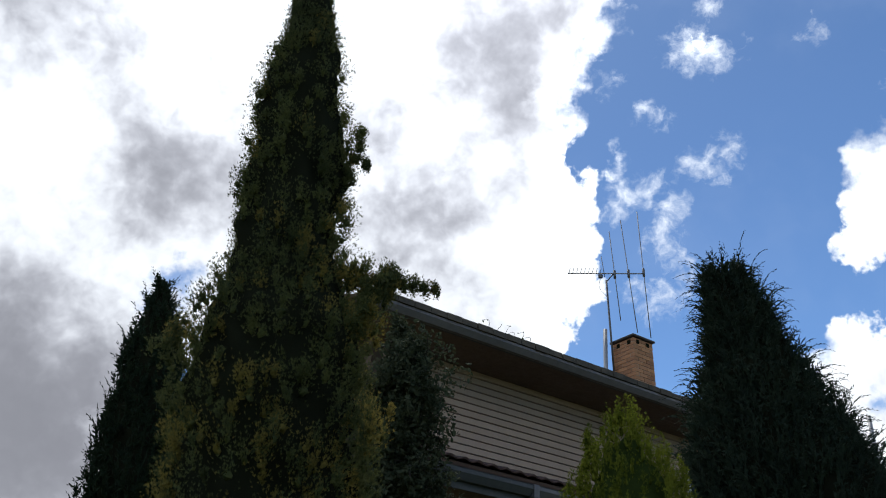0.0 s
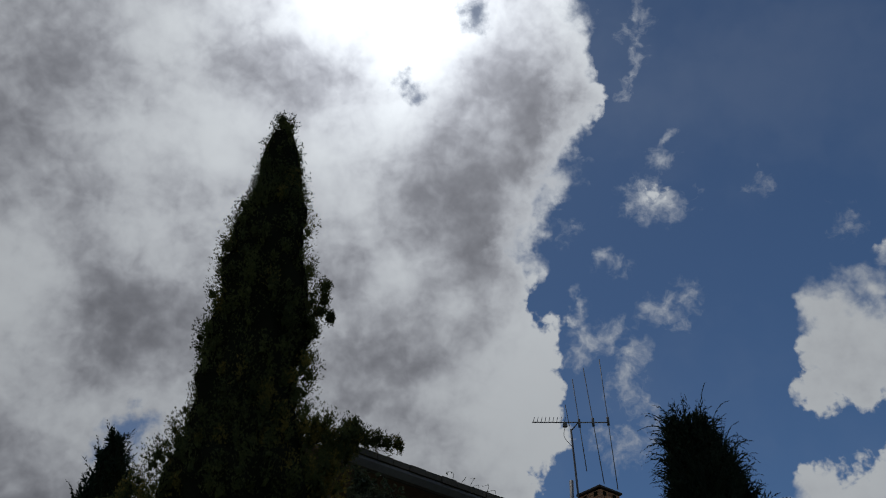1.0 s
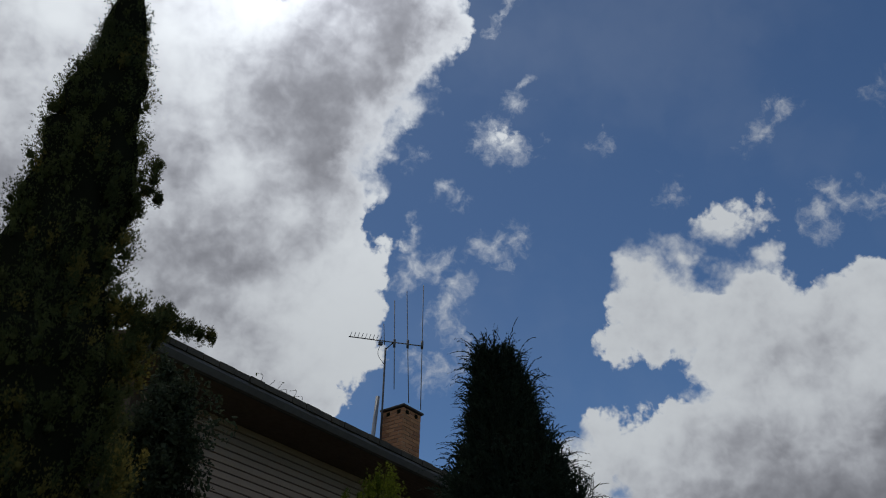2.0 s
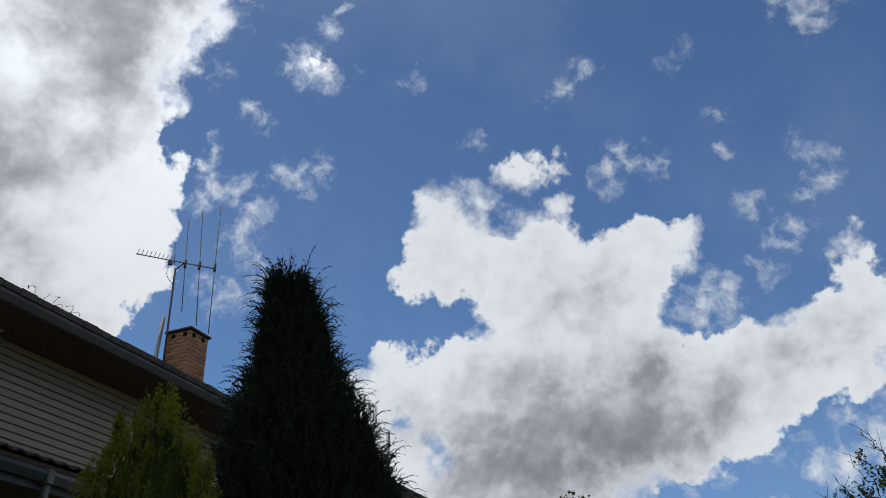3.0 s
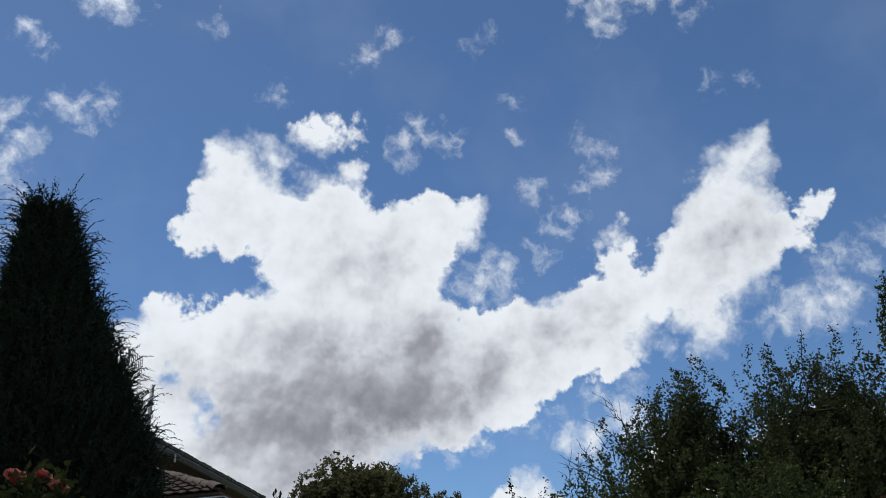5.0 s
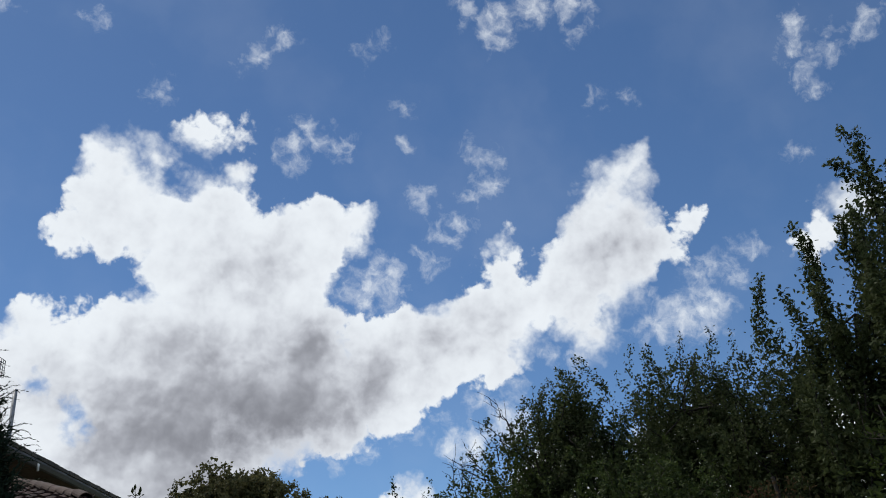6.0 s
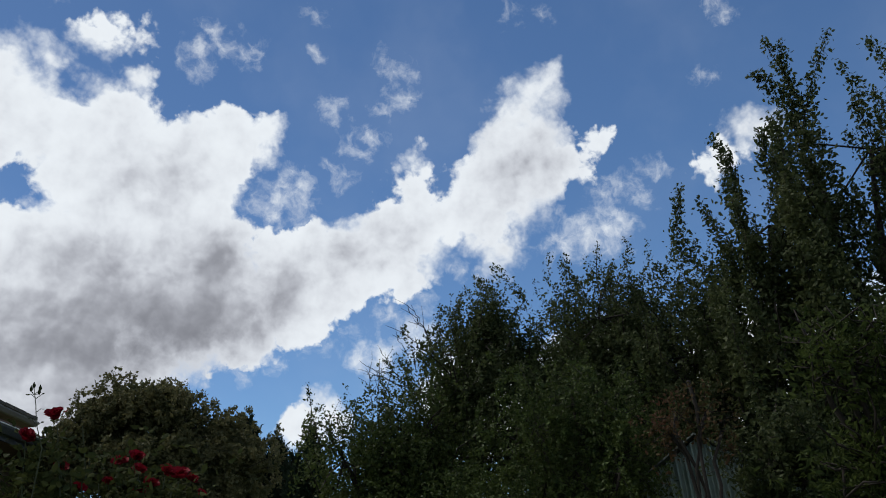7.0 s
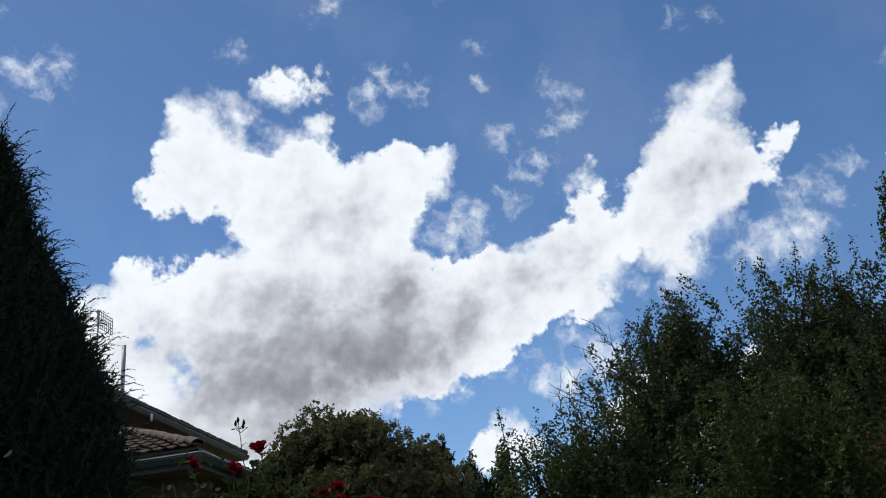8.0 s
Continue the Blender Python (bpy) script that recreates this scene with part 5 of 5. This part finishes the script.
# ---- roses ----
def bloom(name, at, size, mat, parent, rng, tilt=(0, 0, 1), loose=0.0):
    """A full double rose: whorls of cupped petals."""
    vs, fs, n0 = [], [], 0
    ax = Vector(tilt).normalized()
    rot = np.array(ax.to_track_quat("Z", "Y").to_matrix())
    for ring, (count, open_, h, w) in enumerate(((4, 0.12, .66, .5), (5, 0.28, .68, .6), (6, 0.48, .66, .66), (7, 0.68, .60, .7), (7, 0.90, .50, .72))):
        for k in range(count):
            a = 2 * math.pi * (k + rng.random() * 0.5) / count + ring
            grid = []
            for i, s in enumerate((0, .35, .7, 1.0)):
                for j, t in enumerate((-1, -.4, .4, 1)):
                    half = w * 0.5 * (0.35 + 1.0 * s - 0.45 * s * s)
                    r = open_ * (0.25 + 0.5 * s) * 0.62 + 0.12 * s * s * (ring > 1) - 0.10 * t * t * (1 - 0.5 * s)
                    z = h * s * (1.0 - 0.10 * open_ * s) - 0.06 * t * t * s + rng.normal(0, 0.012 + 0.045 * (i == 3)) - 0.05 * ring * 0.5
                    x, y = r, t * half
                    grid.append((x * math.cos(a) - y * math.sin(a), x * math.sin(a) + y * math.cos(a), z))
            vs += grid
            for i in range(3):
                for j in range(3):
                    p = n0 + i * 4 + j
                    fs.append((p, p + 1, p + 5, p + 4))
            n0 += 16
    whorl = np.repeat(np.arange(n0 // 16), 16)
    slip = rng.normal(0, 0.16 * loose, (n0 // 16, 3))[whorl]
    v = (np.array(vs) + slip) * np.array([1 + 0.3 * loose, 1 + 0.3 * loose, 1 - 0.3 * loose]) * size @ rot.T + np.array(at)
    me = fast_mesh(name, v, fs)
    me.shade_smooth()
    return link_mesh(name, me, mat, parent)


def rose_bush(name, base, flowers, mat, label, seed, leaf_blobs, shoots, buds=(), size=0.047, loose=0.0):
    """Canes from the ground to each bloom, with leaves in fives along them."""
    rng = np.random.default_rng(seed)
    bush = empty(name, pose(*base), label, "rose bush")
    off = -np.array(base, float)
    runs = []
    lp, ld, tl, td = [], [], [], []
    for i, c in enumerate(list(flowers) + list(buds)):
        c = np.array(c[:3], float)
        foot = np.array(base) + rng.normal(0, 0.12, 3) * np.array([1, 1, 0])
        if i >= len(flowers):
            # a tall thin stalk with a small cluster of buds and a few leaflets
            if i == len(flowers):
                stem = np.array([foot, c - (0.03, 0.0, 0.5), c - (-0.025, 0.01, 0.17), c - (-0.012, 0, 0.10), c - (-0.008, 0, 0.05), c])
                runs.append((stem + off, np.array([0.004, 0.0026, 0.0014, 0.0013, 0.0012, 0.001]), 6))
                for k, (sx, sz) in enumerate(((-1, 0.02), (1, 0.02), (1, -0.02), (-0.6, -0.05), (1, -0.06))):
                    q = stem[4] + np.array([0, 0, sz])
                    tip = q + np.array([0.014 * sx, -0.004 * sx, 0.012])
                    runs.append((np.array([q, tip]) + off, np.array([0.0012, 0.0009]), 4))
                    for _ in range(1):
                        tl.append(tip), td.append(np.array([sx, -0.3 * sx, rng.uniform(-0.3, 0.5)]) + rng.normal(0, 0.25, 3))
            else:
                q = stem[5] - np.array([0, 0, 0.02])
                runs.append((np.array([q, (q + c) / 2, c]) + off, np.array([0.0013, 0.0012, 0.001]), 5))
            continue
        t = np.linspace(0, 1, 8)[:, None]
        mid = foot * 0.5 + c * 0.5 + rng.normal(0, 0.08, 3)
        curve = (1 - t) ** 2 * foot + 2 * t * (1 - t) * mid + t ** 2 * c
        runs.append((curve + off, np.linspace(0.0045, 0.0014, 8), 6))
        for s in np.append(rng.uniform(0.55, 0.95, 22), rng.uniform(0.92, 0.985, 12)):
            p = (1 - s) ** 2 * foot + 2 * s * (1 - s) * mid + s ** 2 * c
            d = rng.normal(size=3)
            d[2] = abs(d[2]) * (0.4 if s < 0.8 else -0.7)
            d /= np.linalg.norm(d)
            for k in range(5):
                lp.append(p + d * ((0.03 + 0.022 * k) if s < 0.8 else (0.01 + 0.013 * k))), ld.append(d + rng.normal(0, 0.7, 3))
    for x, y, z, r in leaf_blobs:
        for _ in range(shoots):
            p = np.array([x, y, z]) + rng.normal(0, r * 0.55, 3)
            d = rng.normal(size=3)
            d[2] = d[2] * 0.5 + 0.2
            d /= np.linalg.norm(d)
            for k in range(5):
                lp.append(p + d * 0.022 * k), ld.append(d + rng.normal(0, 0.7, 3))
        foot = np.array(base)
        c = np.array([x, y, z + r * 0.5])
        t = np.linspace(0, 1, 6)[:, None]
        for _ in range(4):
            e = c + rng.normal(0, r * 0.5, 3)
            runs.append((foot * (1 - t) + e * t + np.sin(t * math.pi) * rng.normal(0, 0.05, 3) + off, np.linspace(0.006, 0.0018, 6), 5))
    v, f = scatter(LEAF * np.array([1.05, 1, 1]), LEAF_F, np.array(lp) + off, np.array(ld), rng.uniform(0.018, 0.036, len(lp)), rng)
    if tl:
        v, f = join([(v, f), scatter(LEAF, LEAF_F, np.array(tl) + off, np.array(td), rng.uniform(0.009, 0.016, len(tl)), rng)])
    link_mesh("foliage", fast_mesh("foliage", v, f), M["rose_leaf"], bush)
    for run in runs:
        link_mesh("cane", tubes_mesh("cane", [run]), M["cane"], bush)
    for c in flowers:
        k = c[3] if len(c) > 3 else 1.0
        bloom("bloom", np.array(c[:3]) + off, size * k, mat, bush, rng, (rng.normal(0, .3), -0.95 + rng.normal(0, .25), 1), loose)
    for c in buds:
        v, f = tube_arrays(np.array([[0, 0, -0.002], [0, 0, 0.004], [0, 0, 0.009], [0, 0, 0.016]]) + np.array(c[:3]) + off, [0.0016, 0.0045, 0.0038, 0.0008], 8)
        link_mesh("bud", fast_mesh("bud", v, f), M["rose_leaf"], bush)
    return bush


rose_bush("coral_rose", (0.95, 2.65, 0), [(0.805, 2.63, 2.055, 1.05), (0.845, 2.62, 2.04, .85), (0.985, 2.59, 2.01, 1.1), (1.05, 2.57, 2.025, .85), (1.10, 2.56, 1.995, 1.05)], M["coral"],
          "rose bush with coral pink double blooms", 51, [(0.78, 2.63, 1.92, .09), (1.03, 2.6, 1.90, .09), (0.9, 2.65, 1.72, .16), (1.1, 2.6, 1.65, .16), (0.80, 2.62, 1.985, .03), (1.0, 2.58, 1.955, .03), (1.08, 2.56, 1.94, .03)], 30, loose=0.35)
rose_bush("red_rose", (2.1, 2.65, 0), [(1.95, 2.58, 1.99), (1.88, 2.62, 1.93), (2.26, 2.60, 1.88, .9), (2.21, 2.62, 1.87, .8), (2.29, 2.57, 1.79, .9), (2.36, 2.51, 1.81), (2.40, 2.5, 1.80, .8), (1.83, 2.78, 1.98, .9), (2.15, 2.6, 1.80, .7), (1.98, 2.6, 1.84, .7), (2.23, 2.55, 1.83, .8), (2.33, 2.54, 1.83, .8), (2.27, 2.6, 1.77, .7), (2.05, 2.6, 1.78, .7), (2.12, 2.56, 1.72, .8), (2.44, 2.5, 1.75, .7)],
          M["red"], "rose bush with deep red blooms and buds", 53, [(1.95, 2.65, 1.82, .13), (2.15, 2.62, 1.74, .15), (2.35, 2.55, 1.68, .15), (1.8, 2.7, 1.7, .15), (2.0, 2.6, 1.55, .2), (2.3, 2.5, 1.5, .2)], 60,
          buds=[(1.788, 2.455, 2.032), (1.802, 2.447, 2.024), (1.800, 2.448, 2.014), (1.782, 2.458, 2.022)], size=0.040, loose=0.7)

# ---- small plants ----
weed = empty("roof_weed", pose(0.95, 12.55, 7.15), "thin trailing weed growing out of the roof gutter", "weed")
rng = np.random.default_rng(71)
runs, lp, ld = [], [], []
for k in range(6):
    t = np.linspace(0, 1, 7)[:, None]
    a0 = np.array([-0.45 + 0.14 * k, -0.33 + 0.10 * k, 0.02])
    e = a0 + np.array([rng.uniform(-0.2, 0.2), rng.uniform(-0.15, 0.15), rng.uniform(0.05, 0.14)])
    c = a0 * (1 - t) + e * t + np.sin(t * math.pi) * np.array([0.05, 0.0, 0.05])
    link_mesh("stalk", tubes_mesh("stalk", [(c, np.linspace(0.004, 0.002, 7), 4)]), M["twig"], weed)
    for s in (3, 4, 5, 6):
        if rng.random() < 0.6:
            lp.append(c[s]), ld.append(rng.normal(size=3))
v, f = scatter(LEAF, LEAF_F, np.array(lp), np.array(ld), rng.uniform(0.03, 0.055, len(lp)), rng)
link_mesh("foliage", fast_mesh("foliage", v, f), M["green"], weed)

spiky = empty("strap_leaf_plant", pose(1.80, 3.1, 0), "spiky strap-leaved plant behind the roses", "plant")
link_mesh("stem", tubes_mesh("stem", [(np.array([[0, 0, 0], [0.01, 0, 0.8], [0, 0, 1.6]]), [0.05, 0.04, 0.03], 8)]), M["bark"], spiky)
for k in range(22):
    a, tilt, ln = rng.uniform(0, 2 * math.pi), rng.uniform(0.15, 0.9), rng.uniform(0.28, 0.45)
    bm = bmesh.new()
    prev = None
    for i in range(6):
        s = i / 5
        r, z = ln * s * math.sin(tilt) * (1 + 0.4 * s), ln * s * math.cos(tilt) * (1 - 0.35 * s * tilt)
        w = 0.011 * (1 - s) ** 0.6 + 0.0006
        mid = Vector((r * math.cos(a), r * math.sin(a), 1.58 + z))
        sd = Vector((-math.sin(a), math.cos(a), 0)) * w
        cur = [bm.verts.new(mid - sd), bm.verts.new(mid - Vector((0, 0, 0.004 * (1 - s)))), bm.verts.new(mid + sd)]
        if prev:
            bm.faces.new((prev[0], prev[1], cur[1], cur[0])), bm.faces.new((prev[1], prev[2], cur[2], cur[1]))
        prev = cur
    part("leaf", bm, M["rose_leaf"], spiky)
